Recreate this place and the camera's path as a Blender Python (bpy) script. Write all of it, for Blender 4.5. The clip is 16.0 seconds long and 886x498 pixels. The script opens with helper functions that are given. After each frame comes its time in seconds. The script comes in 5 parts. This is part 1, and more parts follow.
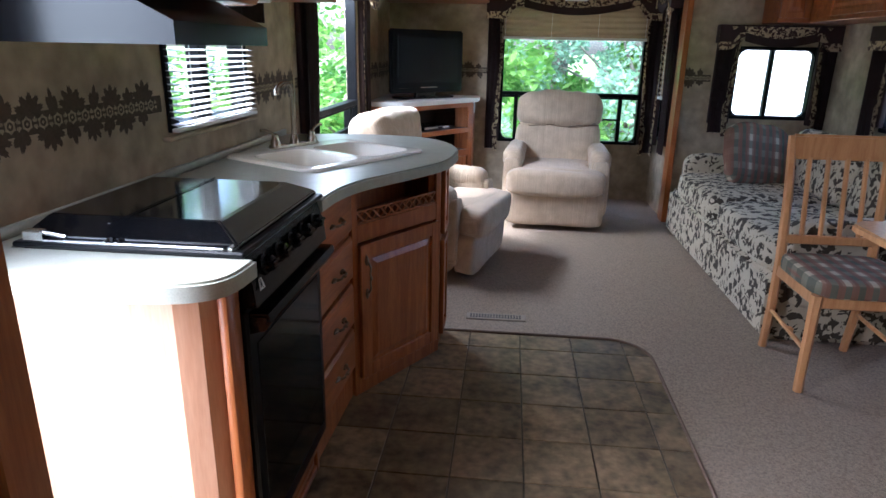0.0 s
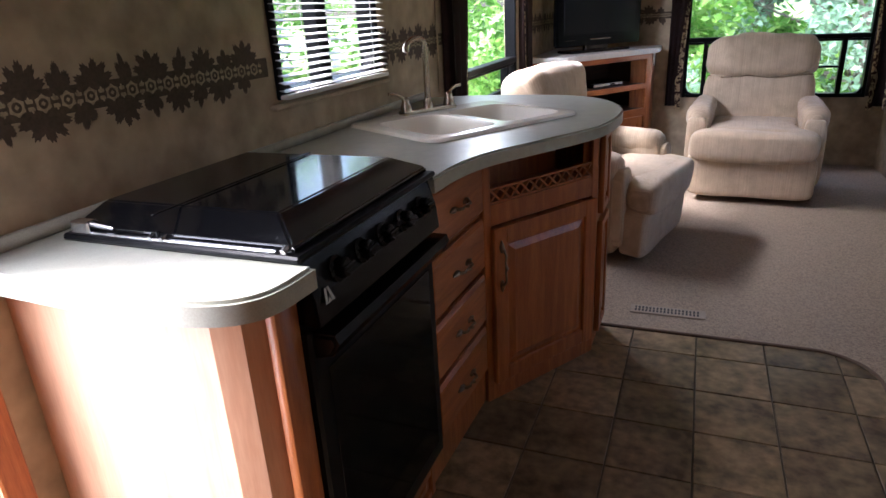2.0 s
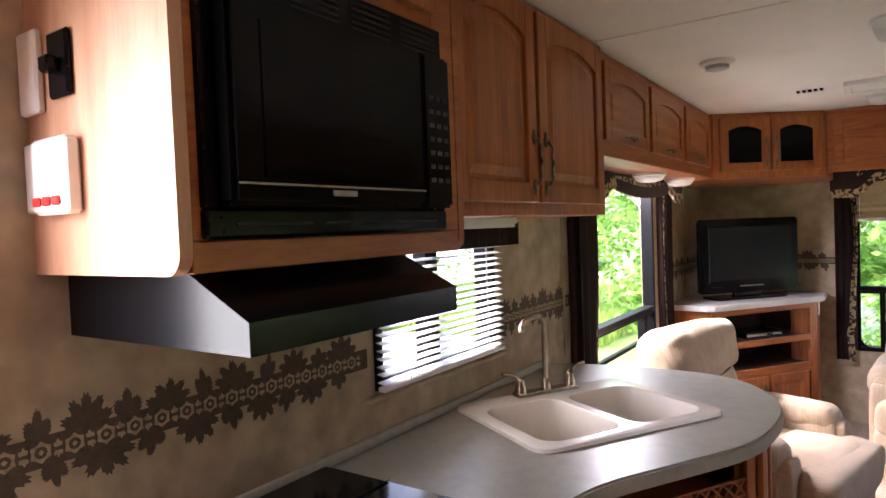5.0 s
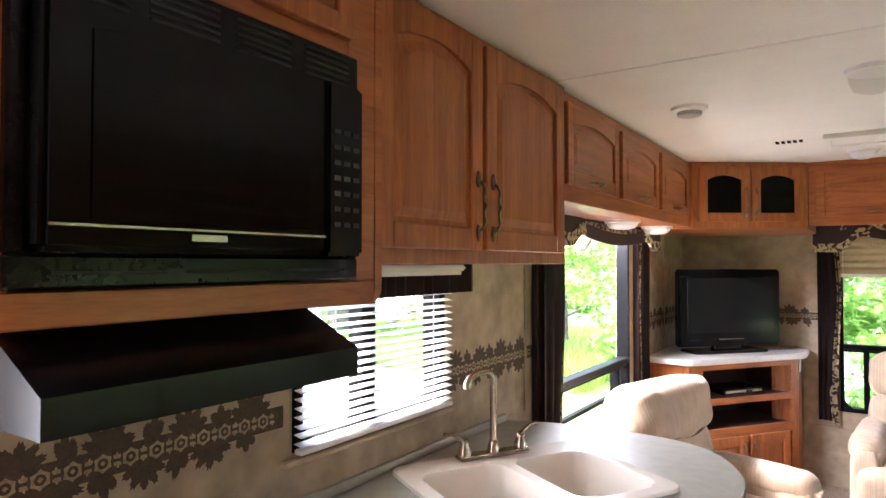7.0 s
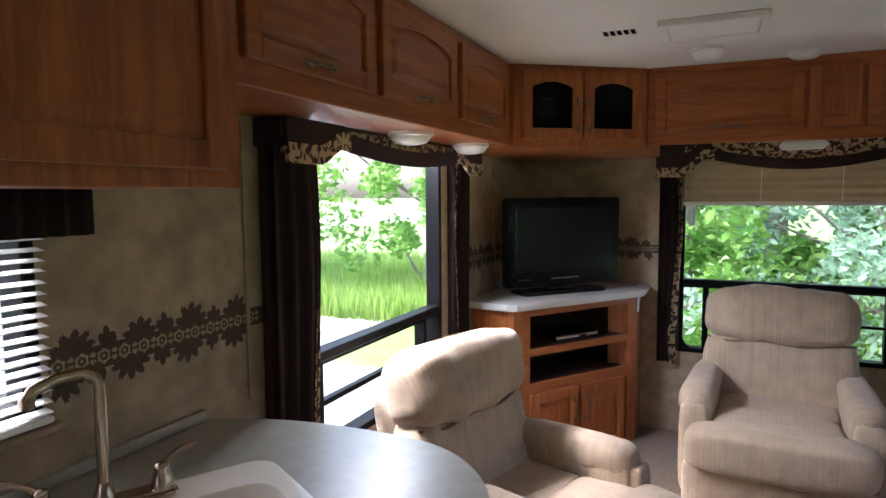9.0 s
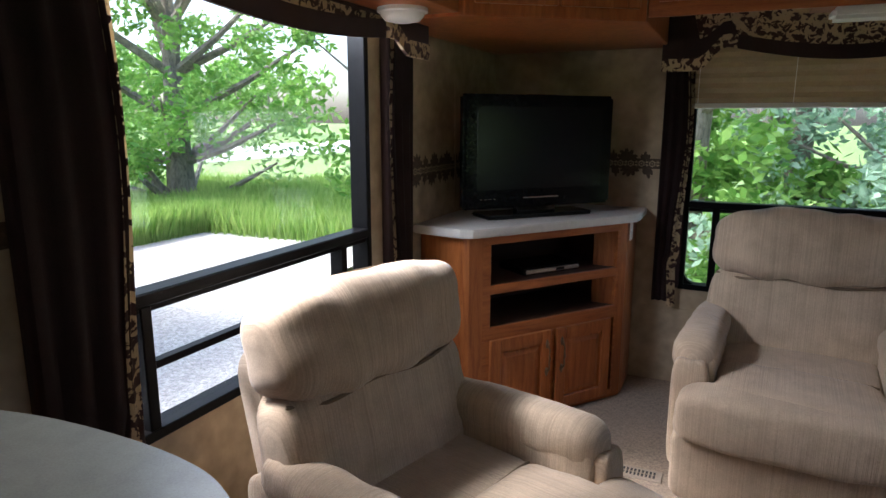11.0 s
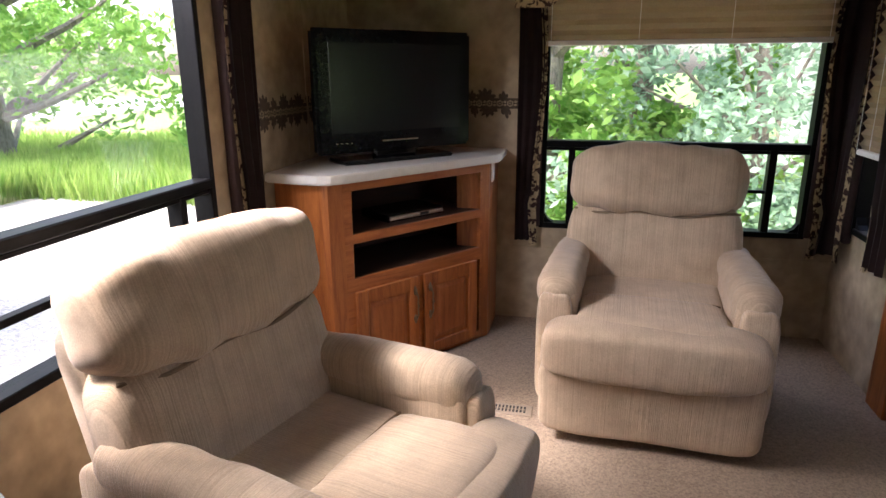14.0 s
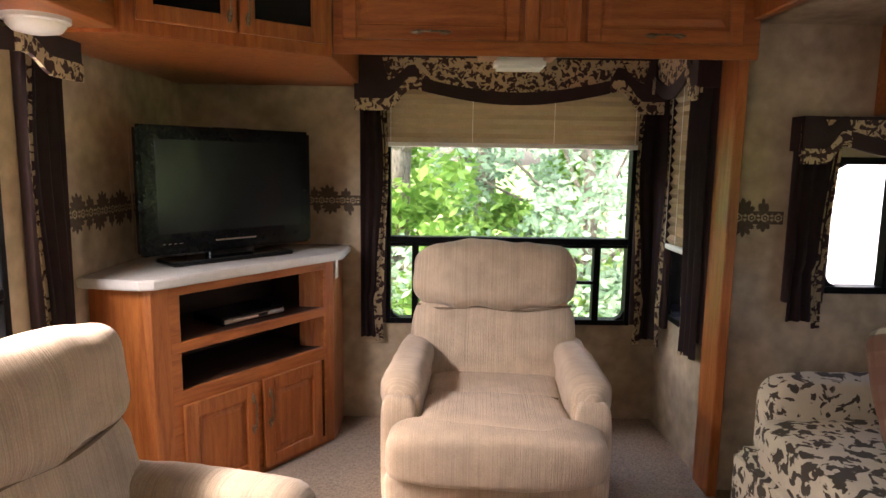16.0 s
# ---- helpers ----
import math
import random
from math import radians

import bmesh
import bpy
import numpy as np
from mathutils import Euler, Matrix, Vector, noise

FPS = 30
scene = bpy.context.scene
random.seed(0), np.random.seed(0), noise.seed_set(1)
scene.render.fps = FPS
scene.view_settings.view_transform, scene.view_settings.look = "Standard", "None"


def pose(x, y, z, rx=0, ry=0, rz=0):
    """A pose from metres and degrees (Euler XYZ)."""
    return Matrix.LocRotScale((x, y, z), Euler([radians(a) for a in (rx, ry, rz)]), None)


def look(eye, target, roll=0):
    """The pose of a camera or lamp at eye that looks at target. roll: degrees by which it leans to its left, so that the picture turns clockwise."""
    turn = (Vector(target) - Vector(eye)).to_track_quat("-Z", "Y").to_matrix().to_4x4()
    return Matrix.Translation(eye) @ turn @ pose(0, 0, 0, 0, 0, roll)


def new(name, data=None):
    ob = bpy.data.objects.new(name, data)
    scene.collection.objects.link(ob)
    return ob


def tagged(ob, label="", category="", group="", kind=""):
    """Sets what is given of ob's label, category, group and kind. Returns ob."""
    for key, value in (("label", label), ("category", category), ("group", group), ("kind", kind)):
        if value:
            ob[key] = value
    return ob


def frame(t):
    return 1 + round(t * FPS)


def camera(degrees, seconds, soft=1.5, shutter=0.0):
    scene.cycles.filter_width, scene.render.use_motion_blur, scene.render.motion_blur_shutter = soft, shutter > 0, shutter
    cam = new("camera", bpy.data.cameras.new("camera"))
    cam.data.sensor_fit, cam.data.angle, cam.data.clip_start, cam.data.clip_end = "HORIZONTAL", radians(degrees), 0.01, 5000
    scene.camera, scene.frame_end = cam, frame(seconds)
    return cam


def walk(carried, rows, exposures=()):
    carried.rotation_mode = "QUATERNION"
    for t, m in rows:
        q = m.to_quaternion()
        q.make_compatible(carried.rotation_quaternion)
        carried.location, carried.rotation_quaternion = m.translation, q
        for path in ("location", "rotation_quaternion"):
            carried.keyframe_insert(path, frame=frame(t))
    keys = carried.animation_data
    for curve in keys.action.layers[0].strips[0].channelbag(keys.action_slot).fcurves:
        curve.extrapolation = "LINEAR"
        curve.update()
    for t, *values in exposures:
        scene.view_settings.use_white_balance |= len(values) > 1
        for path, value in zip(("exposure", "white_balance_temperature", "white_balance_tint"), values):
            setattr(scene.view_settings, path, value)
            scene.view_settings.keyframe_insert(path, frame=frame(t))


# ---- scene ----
cam = camera(70.1, 16.0)
PATH = [
    (0, (0.674, 0.66, 1.343), (0.488, 2.557, 0.737), 1.1),
    (0.5, (0.652, 0.767, 1.324), (0.336, 2.645, 0.713), 1.5),
    (1, (0.668, 0.878, 1.315), (0.184, 2.716, 0.693), -0.5),
    (1.5, (0.706, 1.009, 1.304), (0.107, 2.8, 0.644), -1.5),
    (2, (0.704, 1.083, 1.283), (-0.006, 2.814, 0.576), -3.1),
    (2.5, (0.663, 1.157, 1.296), (-0.074, 2.874, 0.583), -3.4),
    (3, (0.627, 1.241, 1.331), (-0.142, 2.982, 0.717), -4.1),
    (3.5, (0.647, 1.305, 1.389), (-0.283, 3.012, 0.918), -2.0),
    (4, (0.664, 1.354, 1.441), (-0.356, 3.048, 1.141), -2.0),
    (4.5, (0.662, 1.366, 1.476), (-0.441, 3.025, 1.305), -2.6),
    (4.7, (0.67, 1.361, 1.488), (-0.45, 3.014, 1.365), -2.7),
    (6.8, (0.762, 1.44, 1.514), (-0.404, 3.062, 1.591), -0.0),
    (7, (0.729, 1.572, 1.524), (-0.38, 3.236, 1.57), 0.0),
    (7.5, (0.722, 1.794, 1.534), (-0.241, 3.546, 1.574), 1.2),
    (8, (0.72, 2.002, 1.519), (-0.107, 3.823, 1.528), 0.2),
    (8.5, (0.795, 2.286, 1.507), (-0.025, 4.11, 1.48), 1.7),
    (9, (0.801, 2.512, 1.506), (0.001, 4.337, 1.335), -0.4),
    (11.3, (0.794, 3.322, 1.324), (-0.009, 5.085, 0.83), -0.1),
    (11.5, (0.767, 3.338, 1.298), (-0.018, 5.08, 0.706), -0.5),
    (12, (0.762, 3.349, 1.29), (0.003, 5.06, 0.585), -0.7),
    (12.5, (0.765, 3.359, 1.306), (0.107, 5.107, 0.59), -0.6),
    (13, (0.779, 3.362, 1.325), (0.217, 5.148, 0.624), -0.3),
    (13.5, (0.788, 3.387, 1.32), (0.311, 5.22, 0.678), 0.1),
    (14, (0.783, 3.386, 1.318), (0.37, 5.266, 0.775), -0.3),
    (14.5, (0.806, 3.4, 1.345), (0.42, 5.312, 0.903), -1.0),
    (15, (0.799, 3.427, 1.367), (0.504, 5.371, 1.002), -0.5),
    (15.5, (0.819, 3.428, 1.369), (0.671, 5.399, 1.062), 0.2),
    (16, (0.842, 3.439, 1.363), (0.864, 5.42, 1.087), 0.8),
]
walk(cam, [(t, look(eye, target, roll)) for t, eye, target, roll in PATH], exposures=((0, 3.35, 5150, 14), (2.5, 3.1, 5900, 23), (4.5, 3.35, 6300, 29), (7, 4.3, 6100, 25), (7.5, 4.25, 6000, 24), (9, 2.9, 5800, 20), (11.5, 2.2, 5900, 16), (12.5, 2.6, 6200, 18), (14.5, 3.0, 6600, 25), (16, 3.4, 7000, 26)))

# world and light
w = bpy.data.worlds.new("sky")
scene.world = w
w.use_nodes = True
nt = w.node_tree
sky = nt.nodes.new("ShaderNodeTexSky")
sky.sky_type = "NISHITA"
sky.sun_disc = False
sky.sun_elevation, sky.sun_rotation = radians(52), radians(250)
sky.air_density, sky.dust_density = 1.0, 4.0
nt.links.new(sky.outputs[0], nt.nodes["Background"].inputs[0])
nt.nodes["Background"].inputs[1].default_value = 0.15
sun = new("sun", bpy.data.lights.new("sun", "SUN"))
sun.data.energy, sun.data.angle, sun.data.color = 1.5, radians(12), (1.0, 0.97, 0.92)
sun.matrix_world = look((0, 0, 0), (0.57, 0.21, -0.79))
# daylight in the open entrance beside the worktop
entrance_light = new("entrance_light", bpy.data.lights.new("entrance_light", "AREA"))
entrance_light.data.shape, entrance_light.data.size, entrance_light.data.size_y = "RECTANGLE", 0.50, 1.6
entrance_light.data.energy, entrance_light.data.color = 2.4, (0.97, 0.99, 1.0)
entrance_light.data.spread = radians(130)
entrance_light.matrix_world = look((-0.50, 1.33, 1.0), (0.1, 1.75, 0.75))
# sky light in the head of the wide window's opening
window_light = new("window_light", bpy.data.lights.new("window_light", "AREA"))
window_light.data.shape, window_light.data.size, window_light.data.size_y = "RECTANGLE", 1.05, 0.12
window_light.data.energy, window_light.data.color = 6, (0.97, 0.99, 1.0)
window_light.matrix_world = look((-0.50, 4.73, 1.735), (0.35, 4.9, 0.75))


# materials
def mat(name, base, rough=0.6, metal=0.0, vary=0.15, scale=8.0, bump=0.1, fine=120.0, stretch=(1, 1, 1), coat=0.0, spec=0.5):
    m = bpy.data.materials.new(name)
    m.use_nodes = True
    t = m.node_tree
    b = t.nodes["Principled BSDF"]
    b.inputs["Roughness"].default_value, b.inputs["Metallic"].default_value = rough, metal
    b.inputs["Coat Weight"].default_value = coat
    b.inputs["Specular IOR Level"].default_value = spec
    co = t.nodes.new("ShaderNodeTexCoord")
    mp = t.nodes.new("ShaderNodeMapping")
    mp.inputs["Scale"].default_value = stretch
    t.links.new(co.outputs["Object"], mp.inputs[0])
    n1 = t.nodes.new("ShaderNodeTexNoise")
    n1.inputs["Scale"].default_value, n1.inputs["Detail"].default_value = scale, 6
    t.links.new(mp.outputs[0], n1.inputs[0])
    n2 = t.nodes.new("ShaderNodeTexNoise")
    n2.inputs["Scale"].default_value, n2.inputs["Detail"].default_value = fine, 3
    t.links.new(mp.outputs[0], n2.inputs[0])
    add = t.nodes.new("ShaderNodeMath")
    add.operation = "ADD"
    t.links.new(n1.outputs[0], add.inputs[0])
    t.links.new(n2.outputs[0], add.inputs[1])
    r = t.nodes.new("ShaderNodeValToRGB")
    r.color_ramp.elements[0].position, r.color_ramp.elements[1].position = 0.7 / 2, 1.3 / 2
    h = t.nodes.new("ShaderNodeMath")
    h.operation = "MULTIPLY"
    h.inputs[1].default_value = 0.5
    t.links.new(add.outputs[0], h.inputs[0])
    t.links.new(h.outputs[0], r.inputs[0])
    r.color_ramp.elements[0].color = (*[c * (1 - vary) for c in base], 1)
    r.color_ramp.elements[1].color = (*[min(1, c * (1 + vary)) for c in base], 1)
    t.links.new(r.outputs[0], b.inputs["Base Color"])
    if bump:
        bp = t.nodes.new("ShaderNodeBump")
        bp.inputs["Strength"].default_value, bp.inputs["Distance"].default_value = bump, 0.004
        t.links.new(n2.outputs[0], bp.inputs["Height"])
        t.links.new(bp.outputs[0], b.inputs["Normal"])
    return m


def wood(name, stretch, dark=(0.235, 0.064, 0.015), light=(0.43, 0.142, 0.036), rough=0.38, spec=0.4):
    m = bpy.data.materials.new(name)
    m.use_nodes = True
    t = m.node_tree
    b = t.nodes["Principled BSDF"]
    b.inputs["Roughness"].default_value = rough
    b.inputs["Specular IOR Level"].default_value = spec
    co = t.nodes.new("ShaderNodeTexCoord")
    mp = t.nodes.new("ShaderNodeMapping")
    mp.inputs["Scale"].default_value = stretch
    oi = t.nodes.new("ShaderNodeObjectInfo")
    t.links.new(co.outputs["Object"], mp.inputs[0])
    t.links.new(oi.outputs["Random"], mp.inputs["Location"])
    n1 = t.nodes.new("ShaderNodeTexNoise")
    n1.inputs["Scale"].default_value, n1.inputs["Detail"].default_value, n1.inputs["Distortion"].default_value = 3.2, 8, 1.2
    n2 = t.nodes.new("ShaderNodeTexNoise")
    n2.inputs["Scale"].default_value, n2.inputs["Detail"].default_value = 42, 4
    for n in (n1, n2):
        t.links.new(mp.outputs[0], n.inputs[0])
    mx = t.nodes.new("ShaderNodeMath")
    mx.operation = "MULTIPLY_ADD"
    mx.inputs[1].default_value = 0.45
    t.links.new(n2.outputs[0], mx.inputs[0])
    t.links.new(n1.outputs[0], mx.inputs[2])
    r = t.nodes.new("ShaderNodeValToRGB")
    r.color_ramp.elements[0].position, r.color_ramp.elements[1].position = 0.5, 0.95
    r.color_ramp.elements[0].color, r.color_ramp.elements[1].color = (*dark, 1), (*light, 1)
    t.links.new(mx.outputs[0], r.inputs[0])
    t.links.new(r.outputs[0], b.inputs["Base Color"])
    bp = t.nodes.new("ShaderNodeBump")
    bp.inputs["Strength"].default_value, bp.inputs["Distance"].default_value = 0.08, 0.002
    t.links.new(n2.outputs[0], bp.inputs["Height"])
    t.links.new(bp.outputs[0], b.inputs["Normal"])
    return m


def floral(name, ground, ink, scale, cut=0.5, blot=0.52):
    """Printed cloth: dark flowers and sprigs on a light ground."""
    m = mat(name, ground, 0.85, 0, 0.08, 20, 0.2, 400)
    t = m.node_tree
    b = t.nodes["Principled BSDF"]
    co = t.nodes.new("ShaderNodeTexCoord")
    nz = t.nodes.new("ShaderNodeTexNoise")
    nz.inputs["Scale"].default_value, nz.inputs["Detail"].default_value, nz.inputs["Distortion"].default_value = scale, 2.5, 1.6
    t.links.new(co.outputs["Object"], nz.inputs[0])
    vo = t.nodes.new("ShaderNodeTexVoronoi")
    vo.inputs["Scale"].default_value = scale * 1.15
    t.links.new(co.outputs["Object"], vo.inputs[0])
    sub = t.nodes.new("ShaderNodeMath")
    sub.operation = "MULTIPLY_ADD"
    sub.inputs[1].default_value = -0.35
    t.links.new(vo.outputs["Distance"], sub.inputs[0])
    t.links.new(nz.outputs[0], sub.inputs[2])
    r = t.nodes.new("ShaderNodeValToRGB")
    r.color_ramp.elements[0].position, r.color_ramp.elements[1].position = blot - 0.17, blot - 0.14
    t.links.new(sub.outputs[0], r.inputs[0])
    mx = t.nodes.new("ShaderNodeMix")
    mx.data_type = "RGBA"
    old = b.inputs["Base Color"].links[0].from_socket
    t.links.new(r.outputs[0], mx.inputs[0])
    t.links.new(old, mx.inputs[6])
    mx.inputs[7].default_value = (*ink, 1)
    t.links.new(mx.outputs[2], b.inputs["Base Color"])
    return m


def ribbed(name, base, axis, scale):
    """Corded upholstery cloth, the cords running upright or along one axis."""
    m = mat(name, base, 0.9, 0, 0.16, 14, 0.0, 260, spec=0.15)
    t = m.node_tree
    b = t.nodes["Principled BSDF"]
    b.inputs["Sheen Weight"].default_value = 0.25
    co = t.nodes.new("ShaderNodeTexCoord")
    nz = t.nodes.new("ShaderNodeTexNoise")
    nz.inputs["Scale"].default_value = 60
    t.links.new(co.outputs["Object"], nz.inputs[0])
    mp = t.nodes.new("ShaderNodeMapping")
    mp.inputs["Scale"].default_value = [scale if a == axis else 2.0 for a in "XYZ"]
    t.links.new(co.outputs["Object"], mp.inputs[0])
    cords = t.nodes.new("ShaderNodeTexNoise")
    cords.inputs["Scale"].default_value, cords.inputs["Detail"].default_value, cords.inputs["Distortion"].default_value = 1.0, 2, 0.15
    t.links.new(mp.outputs[0], cords.inputs[0])
    bp = t.nodes.new("ShaderNodeBump")
    bp.inputs["Strength"].default_value, bp.inputs["Distance"].default_value = 0.8, 0.003
    t.links.new(cords.outputs[0], bp.inputs["Height"])
    b2 = t.nodes.new("ShaderNodeBump")
    b2.inputs["Strength"].default_value, b2.inputs["Distance"].default_value = 0.3, 0.004
    t.links.new(nz.outputs[0], b2.inputs["Height"])
    t.links.new(bp.outputs[0], b2.inputs["Normal"])
    t.links.new(b2.outputs[0], b.inputs["Normal"])
    r = t.nodes.new("ShaderNodeMix")
    r.data_type = "RGBA"
    r.blend_type = "MULTIPLY"
    mr = t.nodes.new("ShaderNodeMapRange")
    mr.inputs[1].default_value, mr.inputs[2].default_value = 0.32, 0.62
    mr.inputs[3].default_value, mr.inputs[4].default_value = 0.80, 1.0
    t.links.new(cords.outputs[0], mr.inputs[0])
    r.inputs[0].default_value = 1
    t.links.new(b.inputs["Base Color"].links[0].from_socket, r.inputs[6])
    t.links.new(mr.outputs[0], r.inputs[7])
    t.links.new(r.outputs[2], b.inputs["Base Color"])
    return m


def plaid(name):
    m = mat(name, (0.45, 0.38, 0.27), 0.9, 0, 0.1, 20, 0.2, 300)
    t = m.node_tree
    b = t.nodes["Principled BSDF"]
    co = t.nodes.new("ShaderNodeTexCoord")
    last = b.inputs["Base Color"].links[0].from_socket
    for axis, col, sc in (("X", (0.05, 0.055, 0.035), 3.1), ("Z", (0.07, 0.075, 0.05), 3.1), ("Y", (0.07, 0.075, 0.05), 3.1), ("X", (0.2, 0.08, 0.05), 6.2)):
        wv = t.nodes.new("ShaderNodeTexWave")
        wv.bands_direction = axis
        wv.inputs["Scale"].default_value, wv.inputs["Distortion"].default_value = sc, 0
        t.links.new(co.outputs["Object"], wv.inputs[0])
        r = t.nodes.new("ShaderNodeValToRGB")
        r.color_ramp.elements[0].position, r.color_ramp.elements[1].position = 0.42, 0.48
        r.color_ramp.elements[1].color = (0.72, 0.72, 0.72, 1)
        t.links.new(wv.outputs[1], r.inputs[0])
        mx = t.nodes.new("ShaderNodeMix")
        mx.data_type = "RGBA"
        t.links.new(r.outputs[0], mx.inputs[0])
        t.links.new(last, mx.inputs[6])
        mx.inputs[7].default_value = (*col, 1)
        last = mx.outputs[2]
    t.links.new(last, b.inputs["Base Color"])
    return m


def glass(name, tint=(0.96, 0.98, 0.97)):
    m = bpy.data.materials.new(name)
    m.use_nodes = True
    t = m.node_tree
    t.nodes.remove(t.nodes["Principled BSDF"])
    tr = t.nodes.new("ShaderNodeBsdfTransparent")
    tr.inputs[0].default_value = (*tint, 1)
    gl = t.nodes.new("ShaderNodeBsdfGlossy")
    gl.inputs["Roughness"].default_value = 0.02
    mx = t.nodes.new("ShaderNodeMixShader")
    mx.inputs[0].default_value = 0.035
    t.links.new(tr.outputs[0], mx.inputs[1])
    t.links.new(gl.outputs[0], mx.inputs[2])
    t.links.new(mx.outputs[0], t.nodes["Material Output"].inputs[0])
    return m


def leaf_mat(name, a, c):
    m = bpy.data.materials.new(name)
    m.use_nodes = True
    t = m.node_tree
    b = t.nodes["Principled BSDF"]
    b.inputs["Roughness"].default_value = 0.55
    ge = t.nodes.new("ShaderNodeNewGeometry")
    r = t.nodes.new("ShaderNodeValToRGB")
    r.color_ramp.elements[0].color, r.color_ramp.elements[1].color = (*a, 1), (*c, 1)
    t.links.new(ge.outputs["Random Per Island"], r.inputs[0])
    t.links.new(r.outputs[0], b.inputs["Base Color"])
    tl = t.nodes.new("ShaderNodeBsdfTranslucent")
    t.links.new(r.outputs[0], tl.inputs[0])
    mx = t.nodes.new("ShaderNodeMixShader")
    mx.inputs[0].default_value = 0.45
    t.links.new(b.outputs[0], mx.inputs[1])
    t.links.new(tl.outputs[0], mx.inputs[2])
    t.links.new(mx.outputs[0], t.nodes["Material Output"].inputs[0])
    return m


WOOD_V = wood("cherry_wood_upright", (9, 9, 0.8))
WOOD_Y = wood("cherry_wood_along", (9, 0.8, 9))
WOOD_X = wood("cherry_wood_across", (0.8, 9, 9))
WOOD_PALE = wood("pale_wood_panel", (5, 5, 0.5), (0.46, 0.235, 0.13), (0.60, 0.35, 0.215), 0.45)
OAK = wood("chair_oak", (9, 9, 0.8), (0.42, 0.19, 0.07), (0.58, 0.30, 0.13))
PAPER = mat("wallpaper_stone", (0.39, 0.305, 0.20), 0.75, 0, 0.30, 4.0, 0.03, 14)
CEIL = mat("ceiling_vinyl", (0.78, 0.76, 0.71), 0.8, 0, 0.05, 4, 0.25, 180)
CARPET = mat("carpet_pile", (0.32, 0.25, 0.185), 0.95, 0, 0.38, 110, 1.0, 300, spec=0.1)
GROUT = mat("floor_vinyl_joint", (0.085, 0.064, 0.042), 0.6, 0, 0.3, 12, 0.1)
COUNTER = mat("counter_laminate", (0.33, 0.33, 0.27), 0.34, 0, 0.12, 30, 0.02, 300, spec=0.25)
SINKM = mat("sink_acrylic", (0.80, 0.76, 0.66), 0.2, 0, 0.02, 6, 0.0)
BLACK = mat("black_enamel", (0.003, 0.003, 0.0035), 0.10, 0, 0.2, 10, 0.0, spec=0.5)
BLACKM = mat("black_matte_metal", (0.004, 0.004, 0.0045), 0.35, 0, 0.2, 40, 0.04, 300, spec=0.12)
BLACKP = mat("black_plastic", (0.004, 0.004, 0.0045), 0.22, 0, 0.2, 40, 0.0, spec=0.15)
HOODM = mat("black_satin_hood", (0.003, 0.0032, 0.004), 0.22, 0, 0.15, 25, 0.02, spec=0.2)
SCREEN = mat("screen_glass", (0.006, 0.0065, 0.008), 0.22, 0, 0.05, 3, 0.0, spec=0.35)
DARKGL = mat("smoked_glass", (0.003, 0.003, 0.003), 0.08, 0, 0.1, 5, 0.0, spec=0.12)
OVENB = mat("black_oven_gloss", (0.003, 0.003, 0.003), 0.14, 0, 0.1, 5, 0.0, spec=0.12)
NICKEL = mat("brushed_nickel", (0.40, 0.34, 0.26), 0.24, 1.0, 0.1, 20, 0.03)
BRONZE = mat("antique_bronze", (0.22, 0.17, 0.12), 0.35, 1.0, 0.25, 60, 0.05)
CHROME = mat("bare_steel", (0.55, 0.55, 0.55), 0.25, 1.0, 0.1, 30, 0.02)
WHITEP = mat("white_plastic", (0.78, 0.77, 0.73), 0.4, 0, 0.03, 10, 0.0)
BLINDM = mat("white_blind", (0.80, 0.80, 0.77), 0.5, 0, 0.03, 10, 0.0)
SHADEM = mat("pleated_shade_cloth", (0.38, 0.285, 0.18), 0.9, 0, 0.08, 15, 0.1)
DRAPE = mat("dark_brown_drape", (0.030, 0.013, 0.012), 0.85, 0, 0.25, 20, 0.2, 300)
FRAMEB = mat("black_window_frame", (0.005, 0.005, 0.0055), 0.4, 0, 0.2, 30, 0.0, spec=0.06)
RED = mat("red_switch", (0.6, 0.03, 0.02), 0.4, 0, 0.05, 10, 0.0)
INK = mat("border_leaf_print", (0.075, 0.053, 0.035), 0.8, 0, 0.22, 40, 0.0, 150)
INKB = mat("border_band_dark", (0.075, 0.055, 0.035), 0.8, 0, 0.35, 50, 0.0, 150)
BANDM = mat("border_band_scroll", (0.36, 0.29, 0.185), 0.8, 0, 0.35, 45, 0.0, 150)
CORD = ribbed("corded_upholstery", (0.52, 0.405, 0.285), "X", 320)
CORD_Y = ribbed("corded_upholstery_arm", (0.52, 0.405, 0.285), "Y", 320)
TRIM = floral("floral_drape_trim", (0.52, 0.40, 0.24), (0.05, 0.022, 0.018), 30, blot=0.49)
SOFAC = floral("floral_sofa_cloth", (0.50, 0.43, 0.31), (0.05, 0.036, 0.022), 17, blot=0.505)
PLAID = plaid("plaid_cloth")
GLASS = glass("window_glass")
DOME = mat("frosted_lamp_glass", (0.82, 0.82, 0.78), 0.3, 0, 0.02, 8, 0.0)
GRAVEL = mat("gravel", (0.38, 0.365, 0.34), 0.9, 0, 0.5, 25, 1.0, 60)
GRASSG = mat("grass_ground", (0.16, 0.25, 0.06), 0.9, 0, 0.4, 2, 0.5, 40)
BARK = mat("bark", (0.20, 0.17, 0.14), 0.9, 0, 0.5, 10, 1.0, 40, (1, 1, 0.3))
LEAF_A = leaf_mat("bright_leaves", (0.10, 0.26, 0.035), (0.30, 0.50, 0.11))
